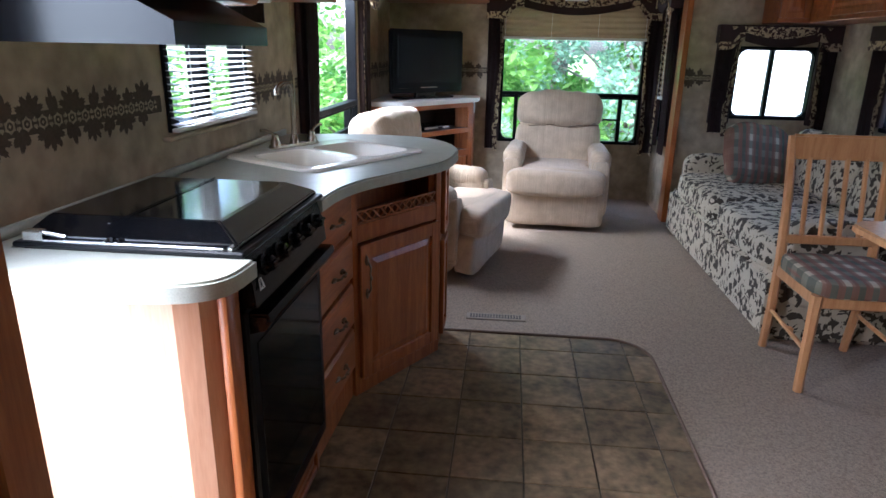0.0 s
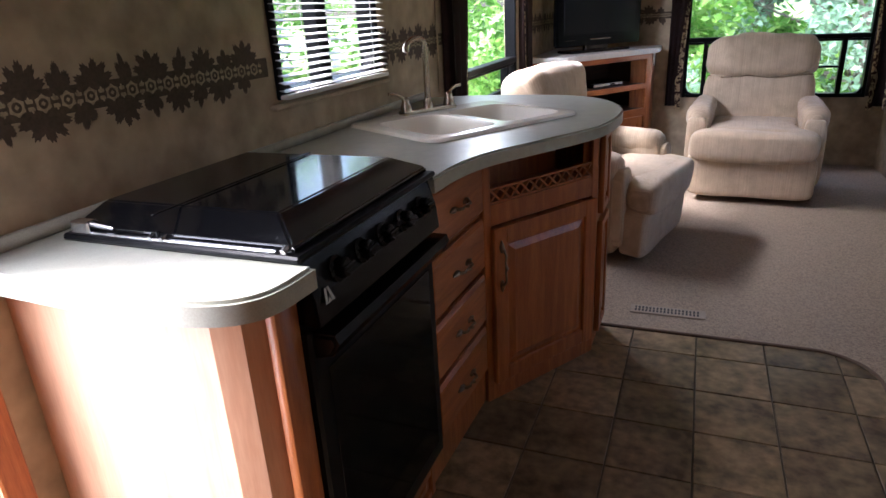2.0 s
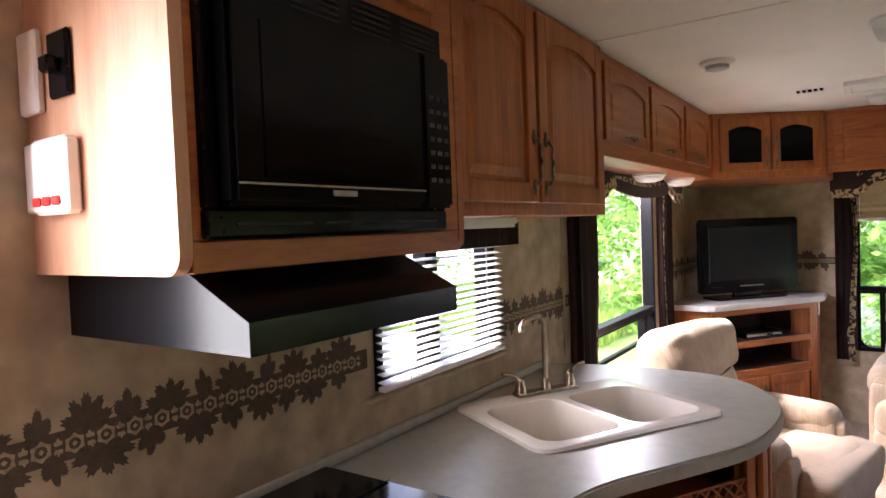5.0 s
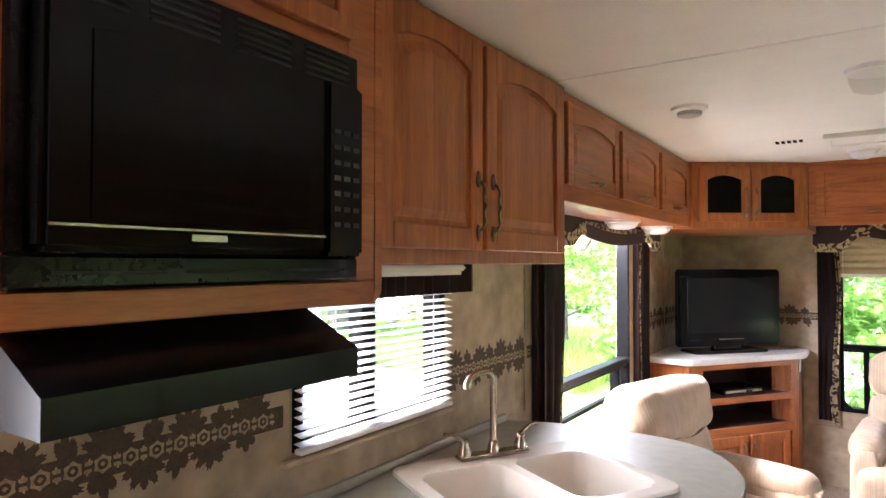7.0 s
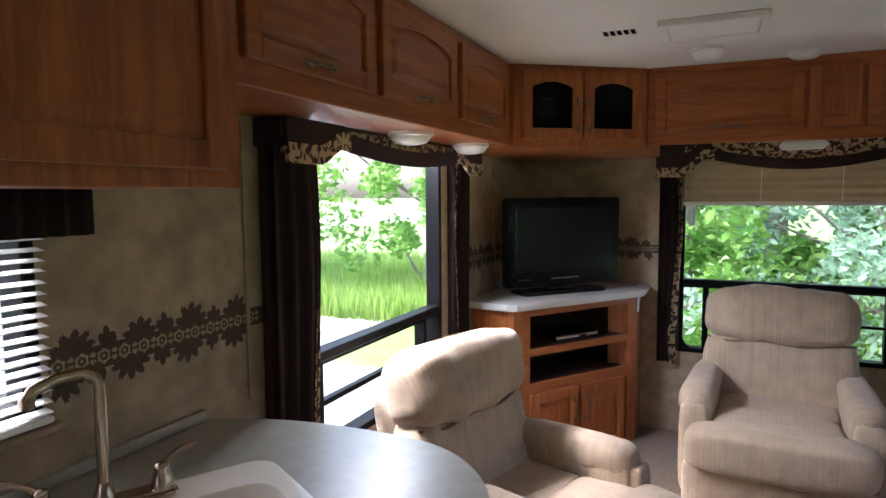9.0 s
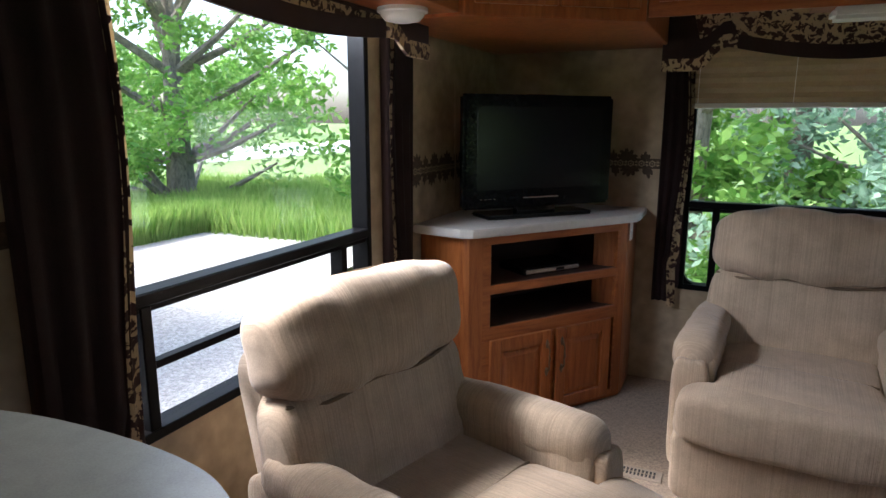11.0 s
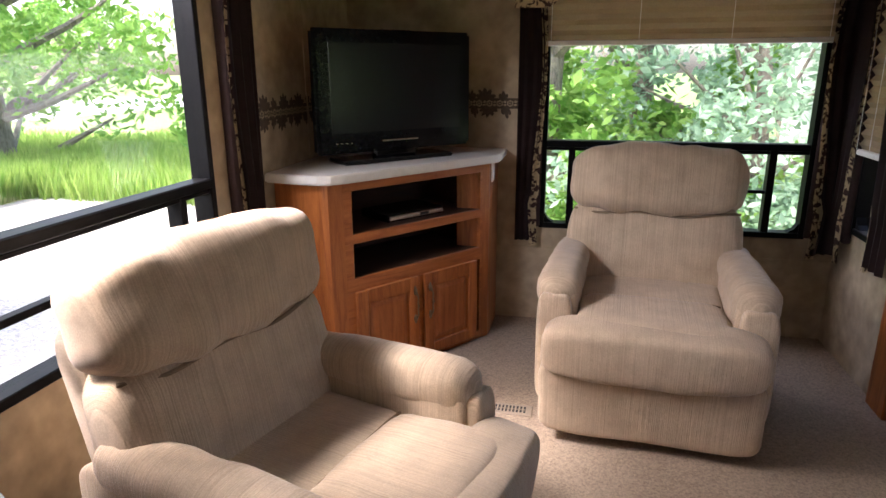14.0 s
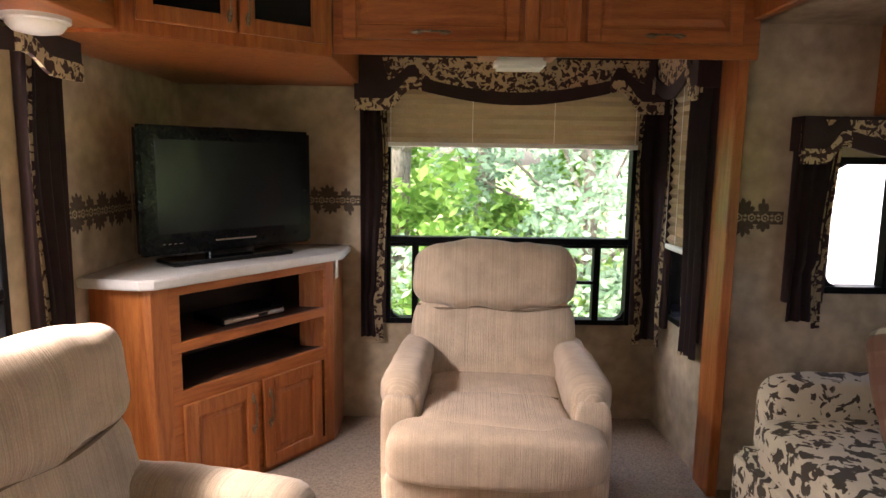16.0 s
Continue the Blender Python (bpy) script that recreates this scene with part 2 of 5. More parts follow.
LEAF_B = leaf_mat("silvery_leaves", (0.20, 0.34, 0.21), (0.42, 0.58, 0.42))
LEAF_C = leaf_mat("grass_blades", (0.17, 0.32, 0.05), (0.42, 0.55, 0.15))
TRAILER = mat("white_trailer_skin", (0.8, 0.8, 0.8), 0.4, 0, 0.04, 3, 0.0)
BLUE = mat("blue_stripe", (0.12, 0.30, 0.50), 0.4, 0, 0.05, 3, 0.0)


def tile_mat():
    m = mat("vinyl_stone_tile", (0.165, 0.117, 0.066), 0.36, 0, 0.62, 9, 0.10, 26, spec=0.35)
    t = m.node_tree
    b = t.nodes["Principled BSDF"]
    oi = t.nodes.new("ShaderNodeObjectInfo")
    co = t.nodes["Mapping"]
    t.links.new(oi.outputs["Random"], co.inputs["Location"])
    mr = t.nodes.new("ShaderNodeMapRange")
    mr.inputs[3].default_value, mr.inputs[4].default_value = 0.75, 1.35
    t.links.new(oi.outputs["Random"], mr.inputs[0])
    mx = t.nodes.new("ShaderNodeMix")
    mx.data_type, mx.blend_type = "RGBA", "MULTIPLY"
    mx.inputs[0].default_value = 1
    t.links.new(b.inputs["Base Color"].links[0].from_socket, mx.inputs[6])
    t.links.new(mr.outputs[0], mx.inputs[7])
    t.links.new(mx.outputs[2], b.inputs["Base Color"])
    return m


TILE = tile_mat()


# mesh helpers
class Part:
    """Gathers shapes into one mesh."""

    def __init__(self):
        self.bm = bmesh.new()
        self.slot = 0

    def merge(self, other):
        me = bpy.data.meshes.new("tmp")
        other.to_mesh(me)
        for p in me.polygons:
            p.material_index = self.slot
        self.bm.from_mesh(me)
        bpy.data.meshes.remove(me)
        other.free()
        return self

    def box(self, lo, hi, bev=0.003, m=None, seg=1):
        b = bmesh.new()
        bmesh.ops.create_cube(b, size=1)
        s = [hi[i] - lo[i] for i in range(3)]
        c = [(hi[i] + lo[i]) / 2 for i in range(3)]
        for v in b.verts:
            v.co = Vector([v.co[i] * s[i] + c[i] for i in range(3)])
        if bev:
            bmesh.ops.bevel(b, geom=b.edges[:], offset=min(bev, min(s) * 0.45), segments=seg, affect="EDGES")
        if m:
            b.transform(m)
        return self.merge(b)

    def prism(self, pts, lo, hi, axis="z", bev=0.0, m=None):
        """A flat outline given in two axes, drawn out along the third."""
        b = bmesh.new()
        put = {"z": lambda u, v, d: (u, v, d), "y": lambda u, v, d: (u, d, v), "x": lambda u, v, d: (d, u, v)}[axis]
        low = [b.verts.new(put(u, v, lo)) for u, v in pts]
        top = [b.verts.new(put(u, v, hi)) for u, v in pts]
        n = len(pts)
        f1, f2 = b.faces.new(low), b.faces.new(top)
        for i in range(n):
            b.faces.new((low[i], low[(i + 1) % n], top[(i + 1) % n], top[i]))
        bmesh.ops.recalc_face_normals(b, faces=b.faces[:])
        if bev:
            ed = list({e for f in (f1, f2) for e in f.edges})
            bmesh.ops.bevel(b, geom=ed, offset=bev, segments=2, affect="EDGES")
        if m:
            b.transform(m)
        return self.merge(b)

    def tube(self, pts, r, sides=8, m=None):
        b = bmesh.new()
        P = [Vector(p) for p in pts]
        rings = []
        for i, p in enumerate(P):
            d = (P[min(i + 1, len(P) - 1)] - P[max(i - 1, 0)]).normalized()
            a = d.orthogonal().normalized() if i == 0 else (ref - d * ref.dot(d)).normalized()
            ref = a
            c = d.cross(a)
            rr = r[i] if isinstance(r, (list, tuple)) else r
            rings.append([b.verts.new(p + (a * math.cos(k * 2 * math.pi / sides) + c * math.sin(k * 2 * math.pi / sides)) * rr) for k in range(sides)])
        for i in range(len(rings) - 1):
            for k in range(sides):
                b.faces.new((rings[i][k], rings[i][(k + 1) % sides], rings[i + 1][(k + 1) % sides], rings[i + 1][k]))
        b.faces.new(rings[0])
        b.faces.new(rings[-1])
        bmesh.ops.recalc_face_normals(b, faces=b.faces[:])
        if m:
            b.transform(m)
        return self.merge(b)

    def lathe(self, prof, sides=24, m=None):
        b = bmesh.new()
        rings = [[b.verts.new((r * math.cos(k * 2 * math.pi / sides), r * math.sin(k * 2 * math.pi / sides), z)) for k in range(sides)] for r, z in prof]
        for i in range(len(rings) - 1):
            for k in range(sides):
                b.faces.new((rings[i][k], rings[i][(k + 1) % sides], rings[i + 1][(k + 1) % sides], rings[i + 1][k]))
        b.faces.new(rings[0])
        b.faces.new(rings[-1])
        bmesh.ops.recalc_face_normals(b, faces=b.faces[:])
        if m:
            b.transform(m)
        return self.merge(b)

    def cushion(self, size, e=0.35, m=None, wob=0.006, nu=36, nv=20, seed=0):
        """A stuffed, rounded block with a slightly uneven skin."""
        b = bmesh.new()

        def pw(x):
            return math.copysign(abs(x) ** e, x)

        rows = []
        for j in range(1, nv):
            v = -math.pi / 2 + math.pi * j / nv
            row = []
            for i in range(nu):
                u = 2 * math.pi * i / nu
                p = Vector((pw(math.cos(v)) * pw(math.cos(u)), pw(math.cos(v)) * pw(math.sin(u)), pw(math.sin(v))))
                q = Vector((p.x * size[0] / 2, p.y * size[1] / 2, p.z * size[2] / 2))
                q += p.normalized() * wob * noise.noise(q * 9 + Vector((seed, seed * 2, 0)))
                row.append(b.verts.new(q))
            rows.append(row)
        for j in range(len(rows) - 1):
            for i in range(nu):
                b.faces.new((rows[j][i], rows[j][(i + 1) % nu], rows[j + 1][(i + 1) % nu], rows[j + 1][i]))
        b.faces.new(rows[0][::-1])
        b.faces.new(rows[-1])
        if m:
            b.transform(m)
        return self.merge(b)

    def done(self, name, mats, parent=None, m=None, smooth=False):
        me = bpy.data.meshes.new(name)
        self.bm.to_mesh(me)
        self.bm.free()
        for x in mats if isinstance(mats, (list, tuple)) else [mats]:
            me.materials.append(x)
        if smooth:
            me.polygons.foreach_set("use_smooth", [True] * len(me.polygons))
            me.set_sharp_from_angle(angle=radians(50))
        ob = new(name, me)
        if parent:
            ob.parent = parent
        if m:
            ob.matrix_basis = m
        return ob


def empty(name, m=None):
    e = new(name)
    e.empty_display_size = 0.1
    if m:
        e.matrix_basis = m
    return e


def wall_with_holes(name, axis, at, thick, u0, u1, z0, z1, holes, material, label):
    """A wall along one axis, cut right through by its openings; it is thick away from the room."""
    p = Part()
    us = sorted({u0, u1, *[h[0] for h in holes], *[h[1] for h in holes]})
    zs = sorted({z0, z1, *[h[2] for h in holes], *[h[3] for h in holes]})
    lo, hi = min(at, at + thick), max(at, at + thick)
    for a, b in zip(us, us[1:]):
        for c, d in zip(zs, zs[1:]):
            if any(h[0] <= a and b <= h[1] and h[2] <= c and d <= h[3] for h in holes):
                continue
            if axis == "y":
                p.box((lo, a, c), (hi, b, d), 0)
            else:
                p.box((a, lo, c), (b, hi, d), 0)
    bmesh.ops.remove_doubles(p.bm, verts=p.bm.verts[:], dist=0.0001)
    return tagged(p.done(name, material), label, "wall", kind="structure")


# ---- structure ----
LX, RY, RX, CZ = -0.44, 6.67, 2.0, 2.11
SX, SY0, SY1, SZ = 3.10, 1.5, 5.93, 1.90
wall_with_holes("wall_west", "y", LX, -0.07, -1.3, RY + 0.07, -0.05, CZ + 0.05, [(1.06, 1.64, 0.02, 1.95), (2.66, 3.32, 1.06, 1.52), (4.16, 5.30, 0.60, 1.76)], PAPER, "beige mottled stone-look papered wall with windows and entrance")
wall_with_holes("wall_north", "x", RY, 0.07, LX, RX + 0.07, -0.05, CZ + 0.05, [(0.58, 1.86, 0.52, 1.78)], PAPER, "beige mottled papered end wall with a wide window")
wall_with_holes("wall_east", "y", RX, 0.07, SY1 + 0.10, RY, -0.05, CZ + 0.05, [(6.08, 6.50, 0.60, 1.76)], PAPER, "beige papered side wall with a narrow window")
wall_with_holes("wall_east_front", "y", RX, 0.07, -1.3, SY0, -0.05, CZ + 0.05, [], PAPER, "plain beige papered wall")
wall_with_holes("wall_south", "x", -1.3, -0.07, LX - 0.07, RX + 0.07, -0.05, CZ + 0.05, [], PAPER, "plain beige papered wall")
wall_with_holes("wall_alcove_north", "x", SY1, 0.07, RX, SX + 0.07, -0.05, SZ + 0.05, [(2.38, 2.99, 0.855, 1.40)], PAPER, "beige papered end wall of the alcove with a small window")
wall_with_holes("wall_alcove_east", "y", SX, 0.07, SY0, SY1, -0.05, SZ + 0.05, [(3.2, 5.12, 0.87, 1.40)], PAPER, "beige papered long wall of the alcove with a window")
wall_with_holes("wall_alcove_south", "x", SY0, -0.07, RX + 0.07, SX + 0.07, -0.05, SZ + 0.05, [], PAPER, "plain beige papered end wall of the alcove")
p = Part()
p.box((RX, SY0, SZ), (RX + 0.07, SY1 + 0.1, CZ + 0.05), 0)
tagged(p.done("wall_alcove_header", PAPER), "papered wall strip above the alcove opening", "wall", kind="structure")
p = Part()
p.box((LX - 0.07, -1.37, CZ + 0.05), (RX + 0.07, RY + 0.07, CZ + 0.1), 0)
p.box((LX, -1.3, CZ), (RX, 3.452, CZ + 0.05), 0.004)
p.box((LX, 3.458, CZ), (RX, RY, CZ + 0.05), 0.004)
tagged(p.done("ceiling", CEIL), "off-white textured vinyl ceiling panels with a seam", "ceiling", kind="structure")
p = Part()
p.box((RX, SY0, SZ), (SX, SY1, SZ + 0.05), 0)
p.box((RX - 0.0, SY0 - 0.07, SZ + 0.05), (SX + 0.07, SY1 + 0.07, SZ + 0.08), 0)
tagged(p.done("ceiling_alcove", PAPER), "beige ceiling of the alcove", "ceiling", kind="structure")

# tile field with a rounded corner, carpet round it
TX, TY, RC = 1.385, 3.535, 0.20
arc = [(TX - RC + RC * math.sin(a), TY - RC + RC * math.cos(a)) for a in [radians(9 * i) for i in range(11)]]
p = Part()
p.prism([(LX, TY)] + arc + [(TX, -1.3), (LX, -1.3)], -0.05, -0.006)
tagged(p.done("floor", GROUT), "dark joints of a stone-look vinyl floor", "floor", kind="structure")
p = Part()
p.prism([(LX, RY), (LX, TY)] + arc + [(TX, -1.3), (RX + 0.05, -1.3), (SX, SY0), (SX, SY1), (RX + 0.05, SY1), (RX + 0.05, RY)], -0.05, 0.004)
carpet = tagged(p.done("floor_carpet", CARPET), "beige short-pile carpet with soft dirt marks", "carpet", kind="structure")
p = Part()
p.tube([(LX, TY + 0.004, 0.003)] + [(x, y + 0.004, 0.003) for x, y in arc] + [(TX + 0.004, -1.3, 0.003)], 0.007, 6)
tagged(p.done("trim_carpet_edge", mat("carpet_binding", (0.14, 0.09, 0.06), 0.9)), "bound brown edge of the carpet", "trim", kind="structure")

# wood trim round the alcove opening, wall seam strips
p = Part()
p.box((RX - 0.03, SY1 - 0.06, 0.004), (RX + 0.012, SY1 + 0.09, 1.88), 0.004)
p.box((RX - 0.03, SY0, 1.88), (RX + 0.012, SY1 + 0.09, 1.96), 0.004)
tagged(p.done("trim_alcove", WOOD_V), "reddish wood trim boards round the alcove opening", "trim", kind="structure")
p = Part()
p.box((LX, 6.10, 0.95), (LX + 0.004, 6.115, 1.72), 0.001)
p.box((0.42, RY - 0.004, 0.40), (2.0, RY, 0.412), 0.001)
p.box((LX, 3.925, 0.92), (LX + 0.006, 3.94, 1.73), 0.002)
tagged(p.done("trim_wall_seams", PAPER), "narrow papered strips over wall panel seams", "trim", kind="structure")


# wallpaper border: a scroll band with leaf sprays above and under it
def leaf_outline(cx, cz, w_, h_, up, rnd, lobes=5):
    """Half a spray of lobed leaves with toothed edges, growing up or down from its foot."""
    lean, n = rnd.uniform(-0.25, 0.25), 44
    pts = []
    for i in range(n + 1):
        th = math.pi * i / n
        lobe = abs(math.cos((th - math.pi / 2) * lobes))
        r = (0.66 + 0.36 * lobe) * (1.0 if i % 2 else 0.88) * rnd.uniform(0.97, 1.03)
        pts.append((cx + w_ / 2 * r * math.cos(th) + lean * h_ * r * math.sin(th), cz + up * h_ * r * math.sin(th)))
    return pts


def border(name, u0, u1, place, skip=()):
    rnd = random.Random(7)
    p = Part()

    def flat(pts, slot, d):
        vs = [p.bm.verts.new(place(u, z, d)) for u, z in pts]
        f = p.bm.faces.new(vs)
        f.material_index = slot
        bmesh.ops.triangulate(p.bm, faces=[f])

    def spray(u, z, w_, h_, up, lobes, slot, d):
        rim = [p.bm.verts.new(place(x, y, d)) for x, y in leaf_outline(u, z, w_, h_, up, rnd, lobes)]
        foot = p.bm.verts.new(place(u, z, d))
        for v0, v1 in zip(rim, rim[1:]):
            p.bm.faces.new((foot, v0, v1)).material_index = slot

    def spans():
        c = u0
        for a, b in sorted(skip):
            if a > c:
                yield c, a
            c = max(c, b)
        if c < u1:
            yield c, u1

    for a, b in spans():
        flat([(a, 1.131), (b, 1.131), (b, 1.183), (a, 1.183)], 1, 0.002)
        flat([(a, 1.137), (b, 1.137), (b, 1.177), (a, 1.177)], 1, 0.0026)
        u = a + 0.02
        while u < b - 0.02:
            for k in range(12):
                t0, t1 = k * math.pi / 6, (k + 1) * math.pi / 6
                r0, r1 = (0.0185, 0.0145) if k % 2 else (0.0145, 0.0185)
                flat([(u + r0 * math.cos(t0), 1.157 + r0 * math.sin(t0)), (u + r1 * math.cos(t1), 1.157 + r1 * math.sin(t1)), (u + 0.010 * math.cos(t1), 1.157 + 0.010 * math.sin(t1)), (u + 0.010 * math.cos(t0), 1.157 + 0.010 * math.sin(t0))], 2, 0.0032)
            flat([(u - 0.005, 1.157), (u, 1.152), (u + 0.005, 1.157), (u, 1.162)], 2, 0.0032)
            for sz in (-1, 1):
                spray(u + 0.0265, 1.157 + sz * 0.003, 0.017, 0.013, sz, 3, 2, 0.0034)
            u += 0.053
        for base_z, up in ((1.180, 1), (1.134, -1)):
            u, big = a + rnd.uniform(0.03, 0.06), True
            while u < b - 0.05:
                w1 = rnd.uniform(0.095, 0.125) if big else rnd.uniform(0.045, 0.065)
                h1 = rnd.uniform(0.048, 0.060) if big else rnd.uniform(0.036, 0.058)
                spray(u, base_z, w1, h1, up, 5 if big else 3, 0, 0.0009 if big else 0.0016)
                u += w1 * 0.5 + (0.028 if big else 0.055) * rnd.uniform(0.85, 1.15)
                big = not big
    bmesh.ops.recalc_face_normals(p.bm, faces=p.bm.faces[:])
    return tagged(p.done(name, [INK, INKB, BANDM]), "dark leaf and scroll wallpaper border strip", "wallpaper border", kind="structure")


border("trim_border_west", -1.2, 6.6, lambda u, z, d: (LX + d, u, z), [(0.98, 1.70), (2.63, 3.34), (4.0, 5.5)])
border("trim_border_north", -0.4, 1.99, lambda u, z, d: (u, RY - d, z), [(0.5, 1.9)])
border("trim_border_alcove", 2.02, 3.1, lambda u, z, d: (u, SY1 - d, z), [(2.22, 3.1)])


# ---- windows ----
def window(name, m, w_, z0, z1, rail=None, posts=(), mid=None, label=""):
    """A black framed window in its opening; local x along the wall, local -y into the room."""
    top = tagged(empty(name, m), label, "window", kind="structure")
    p = Part()
    t = 0.028
    p.box((-w_ / 2, -0.012, z0), (-w_ / 2 + t, 0.06, z1), 0.003)
    p.box((w_ / 2 - t, -0.012, z0), (w_ / 2, 0.06, z1), 0.003)
    p.box((-w_ / 2 + t, -0.012, z0), (w_ / 2 - t, 0.06, z0 + t), 0.003)
    p.box((-w_ / 2 + t, -0.012, z1 - t), (w_ / 2 - t, 0.06, z1), 0.003)
    if rail:
        p.box((-w_ / 2 + t, -0.016, rail - 0.017), (w_ / 2 - t, 0.05, rail + 0.017), 0.004)
        p.box((-w_ / 2 + t, -0.004, rail - 0.034), (w_ / 2 - t, 0.04, rail - 0.019), 0.003)
    for u, a, b, hw in posts:
        p.box((u - hw, -0.008, a), (u + hw, 0.045, b), 0.003)
    if mid:
        p.box(mid[0], mid[1], 0.002)
    for sx in (-1, 1):
        for zz, sz in ((z0, 1), (z1, -1)):
            u = sx * (w_ / 2 - t)
            p.prism([(u, zz + sz * t), (u - sx * 0.05, zz + sz * t), (u - sx * 0.018, zz + sz * (t + 0.018)), (u, zz + sz * (t + 0.05))], 0.0, 0.04, "y")
    bmesh.ops.recalc_face_normals(p.bm, faces=p.bm.faces[:])
    p.done("frame", FRAMEB, top)
    p = Part()
    p.box((-w_ / 2 + t, 0.022, z0 + t), (w_ / 2 - t, 0.026, z1 - t), 0)
    g = p.done("pane", GLASS, top)
    g.visible_shadow = False
    return top


W_WEST = pose(LX, 4.73, 0, 0, 0, 90)
W_NORTH = pose(1.22, RY, 0)
window("window_west", W_WEST, 1.14, 0.60, 1.76, 0.958, ((-0.45, 0.62, 0.94, 0.016), (0.39, 0.62, 0.94, 0.016)), ((-0.44, 0.0, 0.775), (0.39, 0.03, 0.795)), "wide black framed window with a lower sliding sash")
window("window_north", W_NORTH, 1.28, 0.52, 1.78, 0.96, ((-0.485, 0.54, 0.945, 0.017), (0.458, 0.54, 0.945, 0.017)), ((0.25, 0.0, 0.735), (0.45, 0.03, 0.75)), "wide black framed end window with a lower sliding sash")
window("window_kitchen", pose(LX, 2.99, 0, 0, 0, 90), 0.66, 1.06, 1.52, None, ((-0.05, 1.08, 1.50, 0.03),), None, "small black framed kitchen window")
window("window_east", pose(RX, 6.29, 0, 0, 0, -90), 0.42, 0.60, 1.76, None, (), None, "narrow black framed side window")
window("window_alcove_north", pose(2.685, SY1, 0), 0.61, 0.855, 1.40, None, ((-0.03, 0.88, 1.38, 0.014),), None, "small black framed alcove window with a middle bar")
window("window_alcove_east", pose(SX, 4.16, 0, 0, 0, -90), 1.92, 0.87, 1.40, None, ((0.0, 0.89, 1.38, 0.014),), None, "long black framed alcove window")


# ---- curtains ----
def wavy(p, cols, z0, z1, left, right, d0, amp, n=18, m=16, seed=0):
    """A hanging cloth strip: left and right edges as functions of height, folds in depth, given thickness by its back."""
    b = bmesh.new()
    grid = []
    for j in range(m + 1):
        z = z0 + (z1 - z0) * j / m
        a, c = left(z), right(z)
        grid.append([b.verts.new((a + (c - a) * i / n, d0 - amp * (0.5 + 0.5 * math.sin(i * 6.3 / cols + seed + z)), z)) for i in range(n + 1)])
    for j in range(m):
        for i in range(n):
            b.faces.new((grid[j][i], grid[j][i + 1], grid[j + 1][i + 1], grid[j + 1][i]))
    r = bmesh.ops.solidify(b, geom=b.faces[:], thickness=0.006)
    bmesh.ops.recalc_face_normals(b, faces=b.faces[:])
    return p.merge(b)


def side_drape(name, m, u0, u1, z0, z1, inner):
    """A dark lambrequin leg with a floral trim down the edge next to the glass; inner is +1 if the glass is towards +x."""
    top = tagged(empty(name, m), "dark brown window drape with floral trim edge", "drape", "window drapes")
    w_ = u1 - u0

    def edge(z):
        return 0.018 * math.sin((z - z0) * 5.2) + (0.02 if z < z0 + 0.25 else 0)

    p, q = Part(), Part()
    if inner > 0:
        wavy(p, 5, z0 + 0.03, z1, lambda z: u0, lambda z: u1 - 0.022 - edge(z), -0.045, 0.02, 14, 18)
        wavy(q, 5, z0, z1, lambda z: u1 - 0.034 - edge(z), lambda z: u1 - 0.002 - edge(z) * 0.6, -0.040, 0.012, 4, 18)
    else:
        wavy(p, 5, z0 + 0.03, z1, lambda z: u0 + 0.022 + edge(z), lambda z: u1, -0.045, 0.02, 14, 18)
        wavy(q, 5, z0, z1, lambda z: u0 + 0.002 + edge(z) * 0.6, lambda z: u0 + 0.034 + edge(z), -0.040, 0.012, 4, 18)
    p.box((u0 + 0.004, -0.034, z0 + 0.1), (u1 - 0.004, -0.002, z1 - 0.01), 0.004)
    p.done("drape_cloth", DRAPE, top, smooth=True)
    q.done("floral_trim", TRIM, top, smooth=True)
    return top


def valance(name, m, u0, u1, z0, z1, deep=0.11):
    """A boxed valance: dark cloth with a swagged lower edge, floral cloth behind and a floral band along it."""
    top = tagged(empty(name, m), "swagged dark brown valance with floral trim", "valance", "window valances")
    w_ = u1 - u0

    def low(s):
        e = min(s, 1 - s)
        if e < 0.10:
            return z0
        if e < 0.18:
            k = (e - 0.10) / 0.08
            return z0 + (z1 - z0) * 0.40 * (0.5 - 0.5 * math.cos(math.pi * k))
        k = (e - 0.18) / 0.32
        return z0 + (z1 - z0) * (0.40 - 0.27 * math.sin(k * math.pi / 2))

    N = 48
    S = [i / N for i in range(N + 1)]
    p = Part()
    pts = [(u0 + s * w_, low(s) + (0.05 if min(s, 1 - s) < 0.2 else 0.0)) for s in S]
    mid = [(u0 + s * w_, min(z1, low(s) + (0.055 if min(s, 1 - s) < 0.2 else 0.0) + (0.06 if 0.1 < min(s, 1 - s) else z1 - z0) + 0.5 * max(0, 0.16 - min(s, 1 - s)))) for s in S]
    p.prism(pts + mid[::-1], -deep - 0.012, -deep, "y")
    for u in (u0, u1 - 0.01):
        p.box((u, -deep, z0 + 0.05), (u + 0.01, 0, z1), 0.002)
    p.box((u0, -deep, z1 - 0.012), (u1, 0, z1), 0.002)
    p.done("swag", DRAPE, top)
    p = Part()
    for half in (S[:11], S[-11:]):
        p.prism([(u0 + s * w_, low(s)) for s in half] + [(u0 + s * w_, low(s) + 0.058) for s in half[::-1]], -deep - 0.016, -deep - 0.004, "y")
    p.prism([(u0 + s * w_ * 0.999, low(s) + 0.03) for s in S] + [(u1, z1), (u0, z1)], -deep + 0.004, -deep + 0.012, "y")
    p.done("floral_trim", TRIM, top)
    return top


